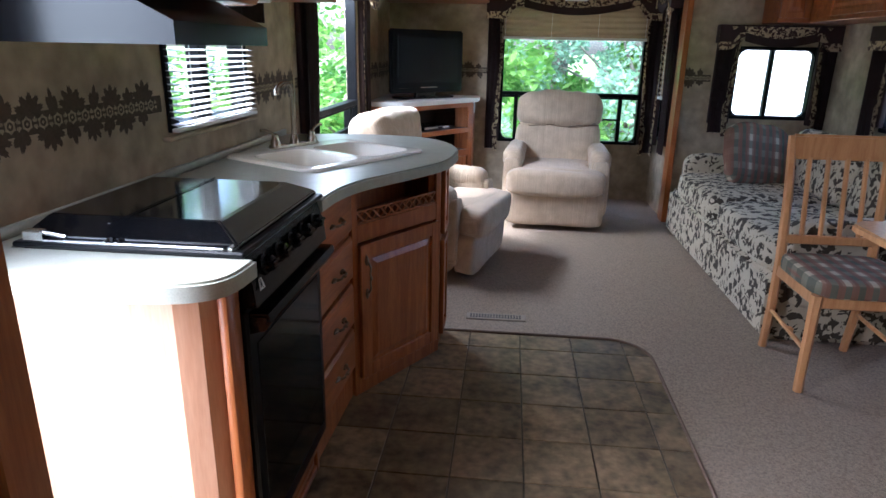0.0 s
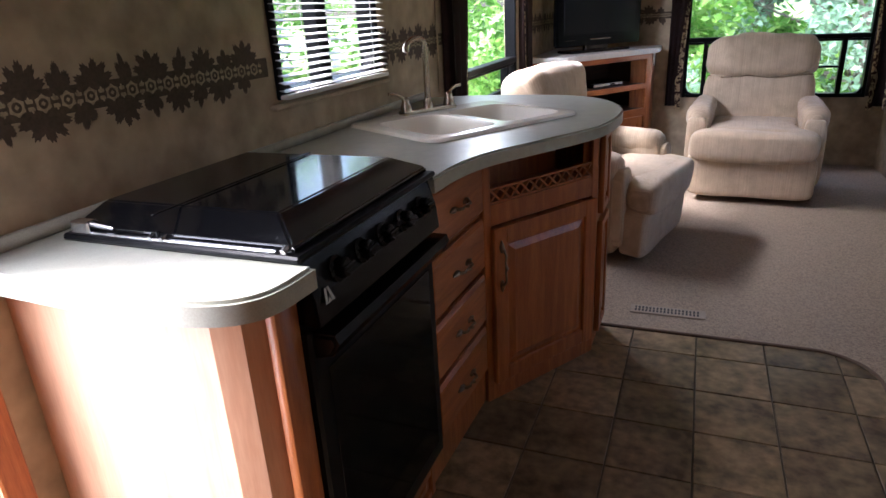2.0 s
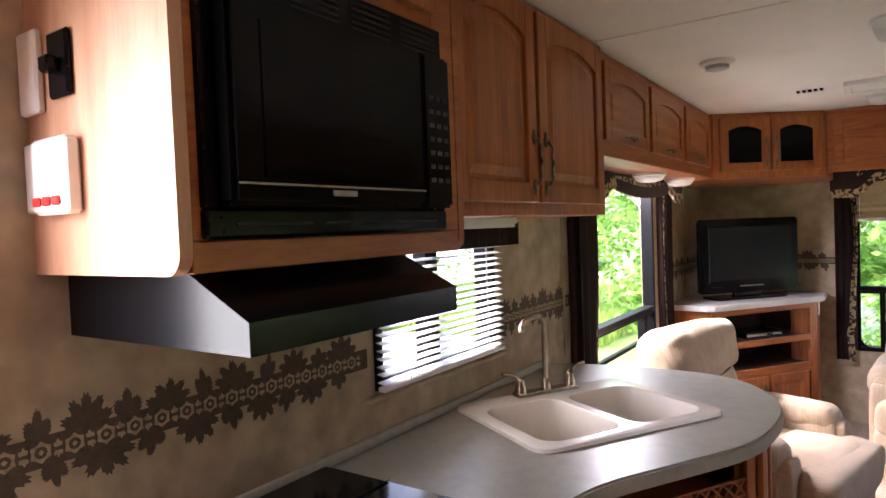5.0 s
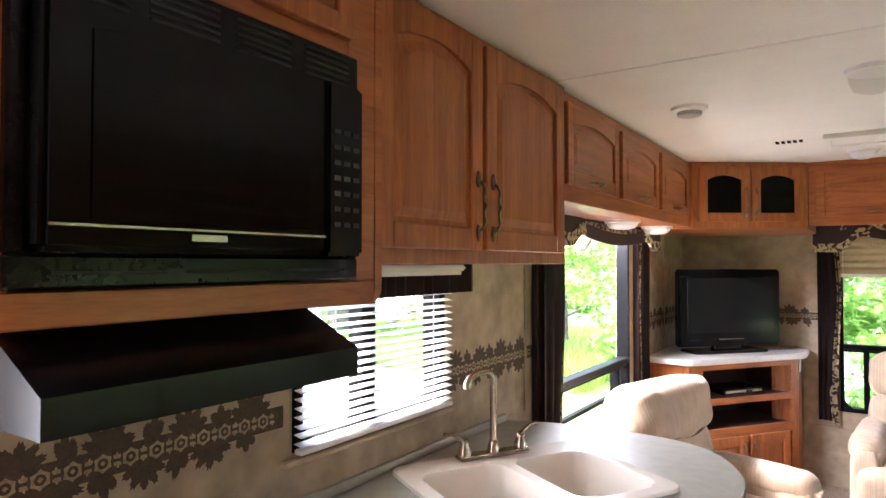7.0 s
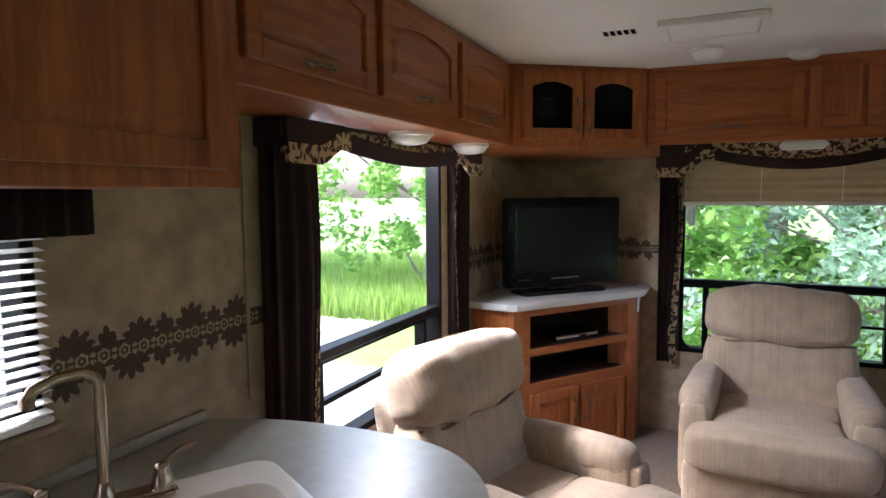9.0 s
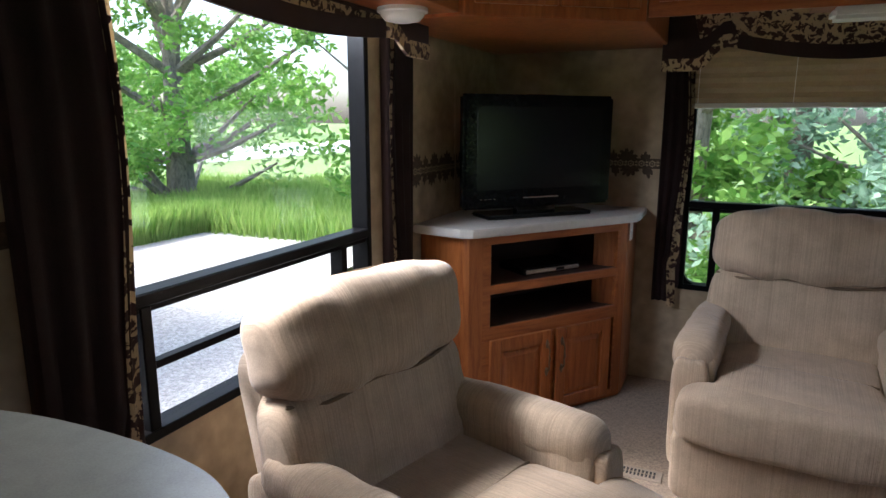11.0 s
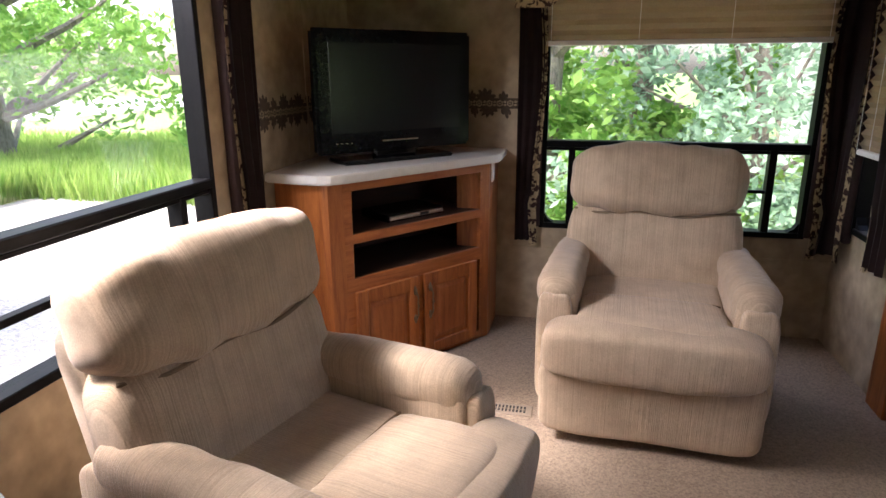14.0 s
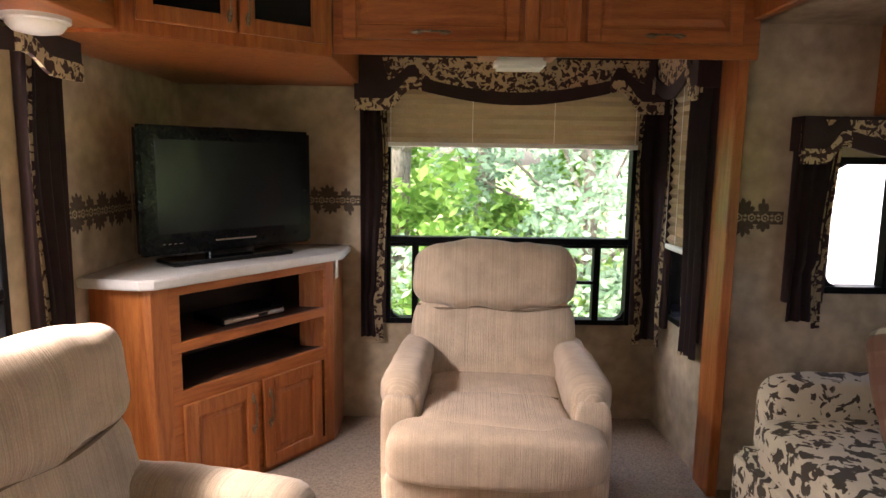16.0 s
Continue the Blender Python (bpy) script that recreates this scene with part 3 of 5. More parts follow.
side_drape("window_drape", W_WEST, -0.74, -0.50, 0.42, 1.70, 1)
side_drape("window_drape", W_WEST, 0.66, 0.83, 0.42, 1.70, -1)
valance("window_valance", W_WEST, -0.75, 0.84, 1.60, 1.73)
side_drape("window_drape", W_NORTH, -0.76, -0.63, 0.43, 1.70, 1)
side_drape("window_drape", W_NORTH, 0.63, 0.775, 0.43, 1.70, -1)
valance("window_valance", W_NORTH, -0.78, 0.775, 1.60, 1.865)
W_EAST = pose(RX, 6.29, 0, 0, 0, -90)
side_drape("window_drape", W_EAST, -0.35, -0.19, 0.45, 1.70, 1)
side_drape("window_drape", W_EAST, 0.05, 0.26, 0.50, 1.70, -1)
valance("window_valance", W_EAST, -0.355, 0.27, 1.62, 1.865)
W_AN = pose(2.685, SY1, 0)
side_drape("window_drape", W_AN, -0.455, -0.29, 0.72, 1.45, 1)
side_drape("window_drape", W_AN, 0.28, 0.41, 0.72, 1.45, -1)
valance("window_valance", W_AN, -0.465, 0.415, 1.37, 1.55, 0.08)
W_AE = pose(SX, 4.16, 0, 0, 0, -90)
side_drape("window_drape", W_AE, -1.12, -0.92, 0.80, 1.45, 1)
side_drape("window_drape", W_AE, 0.92, 1.12, 0.80, 1.45, -1)
valance("window_valance", W_AE, -1.13, 1.13, 1.38, 1.53, 0.08)

# pleated shades, half drawn up
def pleated_shade(name, m, u0, u1, z0, z1):
    top = tagged(empty(name, m), "tan pleated window shade drawn partly down", "window shade", "pleated shades")
    p = Part()
    n = int((z1 - z0) / 0.022)
    b = bmesh.new()
    rows = []
    for i in range(n + 1):
        z = z0 + (z1 - z0) * i / n
        y = -0.02 - (0.016 if i % 2 else 0)
        rows.append((b.verts.new((u0, y, z)), b.verts.new((u1, y, z))))
    for a, c in zip(rows, rows[1:]):
        b.faces.new((a[0], a[1], c[1], c[0]))
    bmesh.ops.solidify(b, geom=b.faces[:], thickness=0.003)
    p.merge(b)
    p.done("pleats", SHADEM, top)
    p = Part()
    p.box((u0, -0.042, z0 - 0.024), (u1, -0.012, z0), 0.004)
    p.done("bottom_rail", WHITEP, top)
    for k in (0.02, 0.34, 0.66, 0.98):
        p = Part()
        u = u0 + (u1 - u0) * k
        p.tube([(u, -0.044, z0), (u, -0.044, z1)], 0.0014, 5)
        p.done("cord", WHITEP, top)


pleated_shade("pleated_shade", W_NORTH, -0.635, 0.635, 1.455, 1.76)
pleated_shade("pleated_shade", W_EAST, -0.20, 0.20, 0.98, 1.76)

# slatted blind and small valance at the kitchen window
W_K = pose(LX, 2.985, 0, 0, 0, 90)
blind = tagged(empty("slatted_blind", W_K), "white slatted blind lowered with open slats", "window blind")
slat = None
for i in range(20):
    z = 1.085 + i * 0.0215
    if slat is None:
        p = Part()
        p.box((-0.335, -0.0125, -0.0006), (0.335, 0.0125, 0.0006), 0)
        slat = p.done("slat", BLINDM, blind, pose(0, -0.03, z, 12))
    else:
        s2 = new("slat", slat.data)
        s2.parent = blind
        s2.matrix_basis = pose(0, -0.03, z, 12 + random.uniform(-2, 2), random.uniform(-0.25, 0.25))
p = Part()
p.box((-0.335, -0.045, 1.062), (0.335, -0.018, 1.075), 0.003)
p.box((-0.335, -0.05, 1.50), (0.335, -0.012, 1.525), 0.003)
for u in (-0.22, 0.22):
    p.tube([(u, -0.045, 1.07), (u, -0.045, 1.51)], 0.0012, 5)
p.done("rails", WHITEP, blind)
p = Part()
p.box((-0.37, -0.03, 1.035), (0.37, -0.001, 1.05), 0.004)
tagged(p.done("window_sill", PAPER, None, W_K), "beige ledge under the kitchen window", "window sill", kind="structure")
p = Part()
wavy(p, 1.3, 1.43, 1.525, lambda z: -0.52, lambda z: 0.43, -0.06, 0.016, 90, 4)
p.box((-0.52, -0.058, 1.50), (0.43, -0.002, 1.524), 0.003)
tagged(p.done("kitchen_valance", DRAPE, None, W_K, True), "short gathered dark brown kitchen valance", "valance")


# ---- cabinet fronts ----
def arch_pts(x0, x1, z0, z1, rise, n=12):
    """A panel outline with a curved top."""
    pts = [(x0, z0), (x1, z0)]
    for i in range(n + 1):
        s = i / n
        pts.append((x1 + (x0 - x1) * s, z1 - rise * (1 - math.sin(math.pi * s) ** 0.8)))
    return pts


def pull(parent, m, length=0.085, mt=None):
    """A cast drawer pull: two feet and a bowed grip."""
    p = Part()
    h = length / 2
    p.tube([(-h, 0.0, 0), (-h, -0.014, 0), (-h * 0.7, -0.024, 0), (-h * 0.25, -0.020, 0), (0, -0.026, 0), (h * 0.25, -0.020, 0), (h * 0.7, -0.024, 0), (h, -0.014, 0), (h, 0.0, 0)],
           [0.006, 0.005, 0.004, 0.0035, 0.006, 0.0035, 0.004, 0.005, 0.006], 7)
    p.tube([(-h - 0.012, -0.003, 0), (-h + 0.010, -0.003, 0)], 0.006, 6)
    p.tube([(h - 0.010, -0.003, 0), (h + 0.012, -0.003, 0)], 0.006, 6)
    for sx in (-1, 1):
        p.lathe([(0.003, -0.020), (0.008, -0.008), (0.0095, 0.0), (0.006, 0.012), (0.002, 0.022)], 8, pose(sx * (h + 0.008), -0.003, 0, 0, 90 * sx))
    return p.done("handle", mt or BRONZE, parent, m, True)


def door(parent, m, w_, h_, arch=0.0, st=0.05, handle=None, glassy=False, upright=True, hinges=0):
    """A raised-panel door, local x across, z up from its foot, facing -y."""
    p = Part()
    a, b, c, d = -w_ / 2, w_ / 2, 0.0, h_
    inn = arch_pts(a + st, b - st, c + st, d - st, arch)
    p.box((a, -0.020, c), (a + st, 0, d), 0.003)
    p.box((b - st, -0.020, c), (b, 0, d), 0.003)
    p.box((a + st, -0.0195, c), (b - st, 0, c + st), 0.003)
    top_edge = inn[2:]
    p.prism([(b - st, d), (a + st, d)] + top_edge[::-1], -0.0195, 0, "y")
    ob = None
    if glassy:
        q = Part()
        q.prism(inn, -0.010, -0.006, "y")
    else:
        p.box((a + st * 0.9, -0.009, c + st * 0.9), (b - st * 0.9, -0.001, d - st * 0.9), 0)
        g = 0.012
        cx, cz = (a + b) / 2, (c + d) / 2
        k1 = arch_pts(a + st + g, b - st - g, c + st + g, d - st - g, arch)
        bb = bmesh.new()
        k2 = arch_pts(a + st + g + 0.022, b - st - g - 0.022, c + st + g + 0.022, d - st - g - 0.022, arch)
        lo = [bb.verts.new((u, -0.009, v)) for u, v in k1]
        hi = [bb.verts.new((u, -0.017, v)) for u, v in k2]
        n = len(lo)
        for i in range(n):
            bb.faces.new((lo[i], lo[(i + 1) % n], hi[(i + 1) % n], hi[i]))
        bb.faces.new(hi)
        bmesh.ops.recalc_face_normals(bb, faces=bb.faces[:])
        for f in bb.faces:
            if f.normal.y > 0.2:
                f.normal_flip()
        p.merge(bb)
    ob = p.done("door", WOOD_V if upright else WOOD_X, parent, m)
    if glassy:
        q.done("pane", DARKGL, ob)
    if handle == "L" or handle == "R":
        u = (a + st * 0.5) if handle == "L" else (b - st * 0.5)
        pull(ob, pose(u, -0.020, (0.11 if arch else h_ - 0.13), 0, 90), 0.118)
    elif handle == "B":
        pull(ob, pose(0, -0.020, st * 0.5), 0.085)
    elif handle == "M":
        pull(ob, pose(0, -0.020, h_ * 0.5), 0.075)
    return ob


def drawer_front(parent, m, w_, h_):
    p = Part()
    bb = bmesh.new()
    o = [(-w_ / 2, 0), (w_ / 2, 0), (w_ / 2, h_), (-w_ / 2, h_)]
    i_ = [(u * (1 - 0.024 / w_), 0.012 + v * (1 - 0.024 / h_)) for u, v in o]
    a = [bb.verts.new((u, 0, v)) for u, v in o]
    b = [bb.verts.new((u, -0.011, v)) for u, v in o]
    c = [bb.verts.new((u, -0.020, v)) for u, v in i_]
    for L0, L1 in ((a, b), (b, c)):
        for k in range(4):
            bb.faces.new((L0[k], L0[(k + 1) % 4], L1[(k + 1) % 4], L1[k]))
    bb.faces.new(c)
    bmesh.ops.recalc_face_normals(bb, faces=bb.faces[:])
    p.merge(bb)
    d = p.done("drawer", WOOD_X, parent, m)
    pull(d, pose(0, -0.020, h_ * 0.5), 0.08)
    return d


# ---- kitchen base cabinets ----
FX = 0.11
base = tagged(empty("kitchen_base_cabinet"), "cherry wood kitchen base cabinets with raised-panel doors", "kitchen cabinet")
p = Part()
p.prism([(LX, 1.76), (0.03, 1.755), (0.075, 1.775), (0.10, 1.82), (0.10, 1.858), (LX, 1.858)], 0.004, 0.878)
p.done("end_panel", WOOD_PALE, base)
p = Part()
p.box((0.101, 1.80, 0.004), (FX + 0.012, 1.86, 0.876), 0.002)
p.box((LX, 1.862, 0.004), (-0.42, 2.40, 0.87), 0)
p.box((LX, 1.862, 0.004), (0.09, 2.405, 0.13), 0.002)
p.prism([(LX, 2.41), (0.09, 2.41), (0.105, 2.86), (0.385, 3.315), (0.395, 3.34), (0.395, 3.55), (0.36, 3.57), (LX, 3.66)], 0.004, 0.60)
# face frame of the upper part, left open behind the sink-front shelf
p.prism([(LX, 2.41), (0.09, 2.41), (0.105, 2.86), (0.07, 2.80), (0.0, 2.60), (LX, 2.60)], 0.60, 0.876)
p.prism([(0.345, 3.50), (0.35, 3.285), (0.385, 3.315), (0.395, 3.34), (0.395, 3.55), (0.36, 3.57), (LX, 3.66), (LX, 3.645), (-0.1, 3.615)], 0.60, 0.876)
p.done("carcass", WOOD_V, base, smooth=True)
# angled front with the door, the fretwork and the open slot
ang = math.degrees(math.atan2(3.315 - 2.86, 0.385 - 0.105))
MA = pose(0.245, 3.0875, 0, 0, 0, ang)
Lf = math.hypot(0.28, 0.455)
p = Part()
p.box((-Lf / 2, -0.018, 0.004), (Lf / 2, 0.0, 0.09), 0.002)
p.box((-Lf / 2, -0.018, 0.09), (-Lf / 2 + 0.03, 0.0, 0.876), 0.002)
p.box((Lf / 2 - 0.03, -0.018, 0.09), (Lf / 2, 0.0, 0.876), 0.002)
p.box((-Lf / 2 + 0.03, -0.0175, 0.845), (Lf / 2 - 0.03, 0.0, 0.876), 0.002)
p.box((-Lf / 2 + 0.03, -0.0175, 0.64), (Lf / 2 - 0.03, 0.0, 0.71), 0.002)
p.box((-Lf / 2 + 0.03, 0.0, 0.70), (Lf / 2 - 0.03, 0.16, 0.71), 0)
p.box((-Lf / 2 + 0.03, 0.16, 0.70), (Lf / 2 - 0.03, 0.17, 0.876), 0)
p.done("face_frame", WOOD_V, base, MA)
p = Part()
x0, x1, z0, z1 = -Lf / 2 + 0.032, Lf / 2 - 0.032, 0.712, 0.762
p.box((x0, -0.016, z0), (x1, -0.006, z0 + 0.006), 0)
p.box((x0, -0.016, z1 - 0.006), (x1, -0.006, z1), 0)
n = 11
for i in range(n):
    a, b = x0 + (x1 - x0) * i / n, x0 + (x1 - x0) * (i + 1) / n
    p.tube([(a, -0.011, z0 + 0.004), (b, -0.011, z1 - 0.004)], 0.0042, 4)
    p.tube([(a, -0.011, z1 - 0.004), (b, -0.011, z0 + 0.004)], 0.0042, 4)
p.done("fretwork_rail", WOOD_X, base, MA)
door(base, MA @ pose(0, -0.018, 0.075), Lf - 0.05, 0.56, 0.0, 0.055, "L")
MD = pose(0.10, 2.635, 0, 0, 0, math.degrees(math.atan2(0.45, 0.015)))
for z, h_ in ((0.70, 0.165), (0.515, 0.165), (0.33, 0.165), (0.145, 0.165)):
    drawer_front(base, MD @ pose(0.0, -0.002, z), 0.40, h_)
ME = pose(0.396, 3.445, 0, 0, 0, 90)
door(base, ME @ pose(0, 0, 0.55), 0.17, 0.30, 0, 0.03, None)
door(base, ME @ pose(0, 0, 0.06), 0.17, 0.46, 0, 0.03, None)
door(base, pose(0.092, 2.13, 0.02, 0, 0, 90), 0.50, 0.10, 0, 0.025, None)

# worktop
out = [(LX + 0.002, 1.70), (-0.05, 1.682), (0.06, 1.69), (0.125, 1.715), (0.16, 1.76), (0.165, 1.862), (-0.375, 1.862), (-0.375, 2.415), (0.145, 2.415), (0.15, 2.52), (0.165, 2.62), (0.20, 2.72),
       (0.26, 2.82), (0.33, 2.94), (0.40, 3.06), (0.44, 3.16), (0.46, 3.30), (0.465, 3.44), (0.438, 3.56), (0.392, 3.67), (0.325, 3.76), (0.245, 3.82), (0.155, 3.85), (0.0, 3.86), (-0.18, 3.85), (-0.33, 3.81), (LX + 0.002, 3.76)]


def rounded(pts, times=2):
    """Cuts the corners of an open run of points, keeping its ends."""
    for _ in range(times):
        mid = []
        for (x0, y0), (x1, y1) in zip(pts, pts[1:]):
            mid += [(x0 * 0.75 + x1 * 0.25, y0 * 0.75 + y1 * 0.25), (x0 * 0.25 + x1 * 0.75, y0 * 0.25 + y1 * 0.75)]
        pts = [pts[0]] + mid + [pts[-1]]
    return pts


out = rounded(out[:6]) + out[6:9] + rounded(out[9:])
SM = pose(-0.055, 3.19, 0, 0, 0, 59.5)


def rrect(w_, h_, r, n=6):
    pts = []
    for cx, cy, a0 in ((w_ / 2 - r, h_ / 2 - r, 0), (-w_ / 2 + r, h_ / 2 - r, 90), (-w_ / 2 + r, -h_ / 2 + r, 180), (w_ / 2 - r, -h_ / 2 + r, 270)):
        for i in range(n + 1):
            t = radians(a0 + 90 * i / n)
            pts.append((cx + r * math.cos(t), cy + r * math.sin(t)))
    return pts


p = Part()
b = bmesh.new()
hole = [(SM @ Vector((u, v, 0))).to_2d() for u, v in rrect(0.60, 0.44, 0.05)]
for z in (0.878, 0.917):
    ev = [b.verts.new((x, y, z)) for x, y in out]
    hv = [b.verts.new((x, y, z)) for x, y in hole]
    es = [b.edges.new((ev[i], ev[(i + 1) % len(ev)])) for i in range(len(ev))]
    es += [b.edges.new((hv[i], hv[(i + 1) % len(hv)])) for i in range(len(hv))]
    bmesh.ops.triangle_fill(b, use_beauty=True, edges=es)
    if z < 0.9:
        e0, h0 = ev, hv
    else:
        for A, B in ((e0, ev), (h0, hv)):
            for i in range(len(A)):
                b.faces.new((A[i], A[(i + 1) % len(A)], B[(i + 1) % len(A)], B[i]))
bmesh.ops.recalc_face_normals(b, faces=b.faces[:])
rim = [e for e in b.edges if all(v.co.z > 0.9 for v in e.verts) and len(e.link_faces) == 2 and e.calc_face_angle(0) > 1.0]
bmesh.ops.bevel(b, geom=rim, offset=0.006, segments=2, affect="EDGES")
p.merge(b)
p.box((LX + 0.001, 1.70, 0.917), (LX + 0.014, 3.75, 0.945), 0.003)
tagged(p.done("worktop", COUNTER, smooth=True), "grey-beige laminate worktop with rounded peninsula end", "countertop")

# double sink
sink = tagged(empty("kitchen_sink", SM), "cream acrylic double-bowl sink set in the worktop", "sink")
p = Part()
b = bmesh.new()
rimo, rimi = rrect(0.665, 0.505, 0.05), None
bowls = [(-0.152, 0.27), (0.152, 0.27)]


def ring(pts, z):
    return [b.verts.new((u, v, z)) for u, v in pts]


R0, R1, R2 = ring(rrect(0.665, 0.505, 0.05), 0.918), ring(rrect(0.66, 0.50, 0.05), 0.928), ring(rrect(0.645, 0.485, 0.045), 0.930)
for A, B in ((R0, R1), (R1, R2)):
    for i in range(len(A)):
        b.faces.new((A[i], A[(i + 1) % len(A)], B[(i + 1) % len(A)], B[i]))
es = [b.edges.new((R2[i], R2[(i + 1) % len(R2)])) if not b.edges.get((R2[i], R2[(i + 1) % len(R2)])) else b.edges.get((R2[i], R2[(i + 1) % len(R2)])) for i in range(len(R2))]
for cx, bw in bowls:
    lv = []
    for w_, h_, z, r in ((bw, 0.36, 0.930, 0.06), (bw - 0.012, 0.348, 0.922, 0.055), (bw - 0.05, 0.31, 0.80, 0.05), (bw - 0.10, 0.26, 0.785, 0.045)):
        lv.append(ring([(u + cx, v - 0.035) for u, v in rrect(w_, h_, r)], z))
    es += [b.edges.new((lv[0][i], lv[0][(i + 1) % len(lv[0])])) for i in range(len(lv[0]))]
    for A, B in zip(lv, lv[1:]):
        for i in range(len(A)):
            b.faces.new((A[i], A[(i + 1) % len(A)], B[(i + 1) % len(A)], B[i]))
    b.faces.new(lv[-1])
bmesh.ops.triangle_fill(b, use_beauty=True, edges=es)
bmesh.ops.recalc_face_normals(b, faces=b.faces[:])
p.merge(b)
p.done("basin", SINKM, sink, smooth=True)
p = Part()
for cx, bw in bowls:
    p = Part()
    p.lathe([(0.04, 0.785), (0.04, 0.789), (0.03, 0.789), (0.025, 0.786)], 20, pose(cx, -0.035, 0))
    p.done("drain", CHROME, sink)

faucet = tagged(empty("kitchen_faucet", SM @ pose(0, 0.205, 0.931)), "brushed nickel two-handle faucet with tall spout", "faucet")
p = Part()
p.box((-0.125, -0.026, 0), (0.125, 0.026, 0.014), 0.006, None, 2)
p.done("deck_plate", NICKEL, faucet)
p = Part()
p.lathe([(0.020, 0.012), (0.018, 0.03), (0.013, 0.045), (0.011, 0.05)], 16)
p.tube([(0, 0, 0.04), (0, 0, 0.235), (0, -0.008, 0.25), (0, -0.03, 0.262), (0, -0.075, 0.262), (0, -0.11, 0.25), (0, -0.12, 0.235), (0, -0.12, 0.222)], [0.011, 0.011, 0.011, 0.011, 0.011, 0.011, 0.013, 0.013], 12)
p.done("spout", NICKEL, faucet, pose(0, 0, 0, 0, 0, -70), True)
for sx in (-1, 1):
    p = Part()
    p.lathe([(0.022, 0.012), (0.020, 0.03), (0.014, 0.045), (0.015, 0.052), (0.012, 0.060), (0.004, 0.063)], 16, pose(sx * 0.10, 0, 0))
    p.tube([(sx * 0.10, 0, 0.052), (sx * 0.115, 0.004, 0.066), (sx * 0.14, 0.008, 0.078), (sx * 0.165, 0.010, 0.080)], [0.008, 0.006, 0.0055, 0.007], 8)
    p.done("handle", NICKEL, faucet, smooth=True)

# range
rg = tagged(empty("gas_range"), "black gas range with closed folding cover", "stove")
p = Part()
p.box((-0.36, 1.866, 0.14), (0.10, 2.41, 0.918), 0.004)
p.box((-0.372, 1.85, 0.919), (0.145, 2.425, 0.932), 0.004)
p.done("body", BLACKM, rg)
p = Part()
b = bmesh.new()
lo = [(-0.355, 1.862), (0.128, 1.862), (0.128, 2.412), (-0.355, 2.412)]
hi = [(-0.33, 1.925), (0.062, 1.925), (0.062, 2.352), (-0.33, 2.352)]
A = [b.verts.new((x, y, 0.934)) for x, y in lo]
A2 = [b.verts.new((x, y, 0.944)) for x, y in lo]
B = [b.verts.new((x, y, 0.978)) for x, y in hi]
for L0, L1 in ((A, A2), (A2, B)):
    for i in range(4):
        b.faces.new((L0[i], L0[(i + 1) % 4], L1[(i + 1) % 4], L1[i]))
b.faces.new(B)
bmesh.ops.recalc_face_normals(b, faces=b.faces[:])
bmesh.ops.bevel(b, geom=[e for e in b.edges if len(e.link_faces) == 2], offset=0.004, segments=2, affect="EDGES")
p.merge(b)
p.done("cover", BLACK, rg)
p = Part()
p.box((-0.150, 1.858, 0.9795), (-0.146, 2.356, 0.9815), 0)
p.box((-0.150, 1.858, 0.94), (-0.146, 1.866, 0.95), 0)
p.done("cover_seam", BLACKP, rg)
p = Part()
p.box((-0.34, 1.853, 0.934), (0.10, 1.860, 0.939), 0.001)
p.box((-0.345, 1.85, 0.934), (-0.30, 1.875, 0.958), 0.003)
p.tube([(-0.315, 1.858, 0.955), (-0.255, 1.866, 0.944)], 0.004, 6)
for x in (-0.16, -0.135, 0.115):
    p.tube([(x, 1.852, 0.938), (x, 1.866, 0.942)], 0.005, 8)
p.done("hinge_strip", CHROME, rg)
p = Part()
p.prism([(0.10, 0.80), (0.155, 0.80), (0.150, 0.85), (0.128, 0.925), (0.10, 0.925)], 1.868, 2.408, "y", 0.003)
p.done("control_panel", BLACKP, rg)
kn = None
MK = pose(0.149, 0, 0.872, 0, 72)
for y in (1.955, 2.045, 2.135, 2.225, 2.325):
    if kn is None:
        p = Part()
        p.lathe([(0.024, 0), (0.024, 0.006), (0.019, 0.010), (0.017, 0.026), (0.013, 0.029)], 20)
        p.box((-0.004, -0.018, 0.02), (0.004, 0.018, 0.034), 0.002)
        kn = p.done("knob", BLACKP, rg, pose(0.142, y, 0.872, 0, 74))
    else:
        k = new("knob", kn.data)
        k.parent = rg
        k.matrix_basis = pose(0.142, y, 0.872, 0, 74) @ pose(0, 0, 0, 0, 0, random.uniform(-8, 8))
p = Part()
p.box((0.101, 1.868, 0.15), (0.132, 2.408, 0.79), 0.006)
p.done("oven_door", BLACKM, rg)
p = Part()
p.box((0.1325, 1.91, 0.20), (0.135, 2.37, 0.70), 0.001)
p.done("oven_window", DARKGL, rg)
p = Part()
p.prism([(0.130, 0.735), (0.168, 0.745), (0.182, 0.768), (0.176, 0.785), (0.130, 0.785)], 1.872, 2.405, "y", 0.006)
p.done("oven_handle", BLACKP, rg)
p = Part()
M = pose(0.1535, 1.905, 0.845, 90 - 14, 0, 90)
p.prism([(-0.014, -0.012), (-0.006, 0.014), (0.0, 0.014), (-0.006, -0.012)], 0, 0.001)
p.prism([(0.014, -0.012), (0.006, 0.014), (0.0, 0.014), (0.006, -0.012)], 0.0011, 0.002)
p.prism([(-0.006, -0.012), (0.006, -0.012), (0, -0.002)], 0, 0.0012)
p.done("maker_badge", CHROME, rg, M)

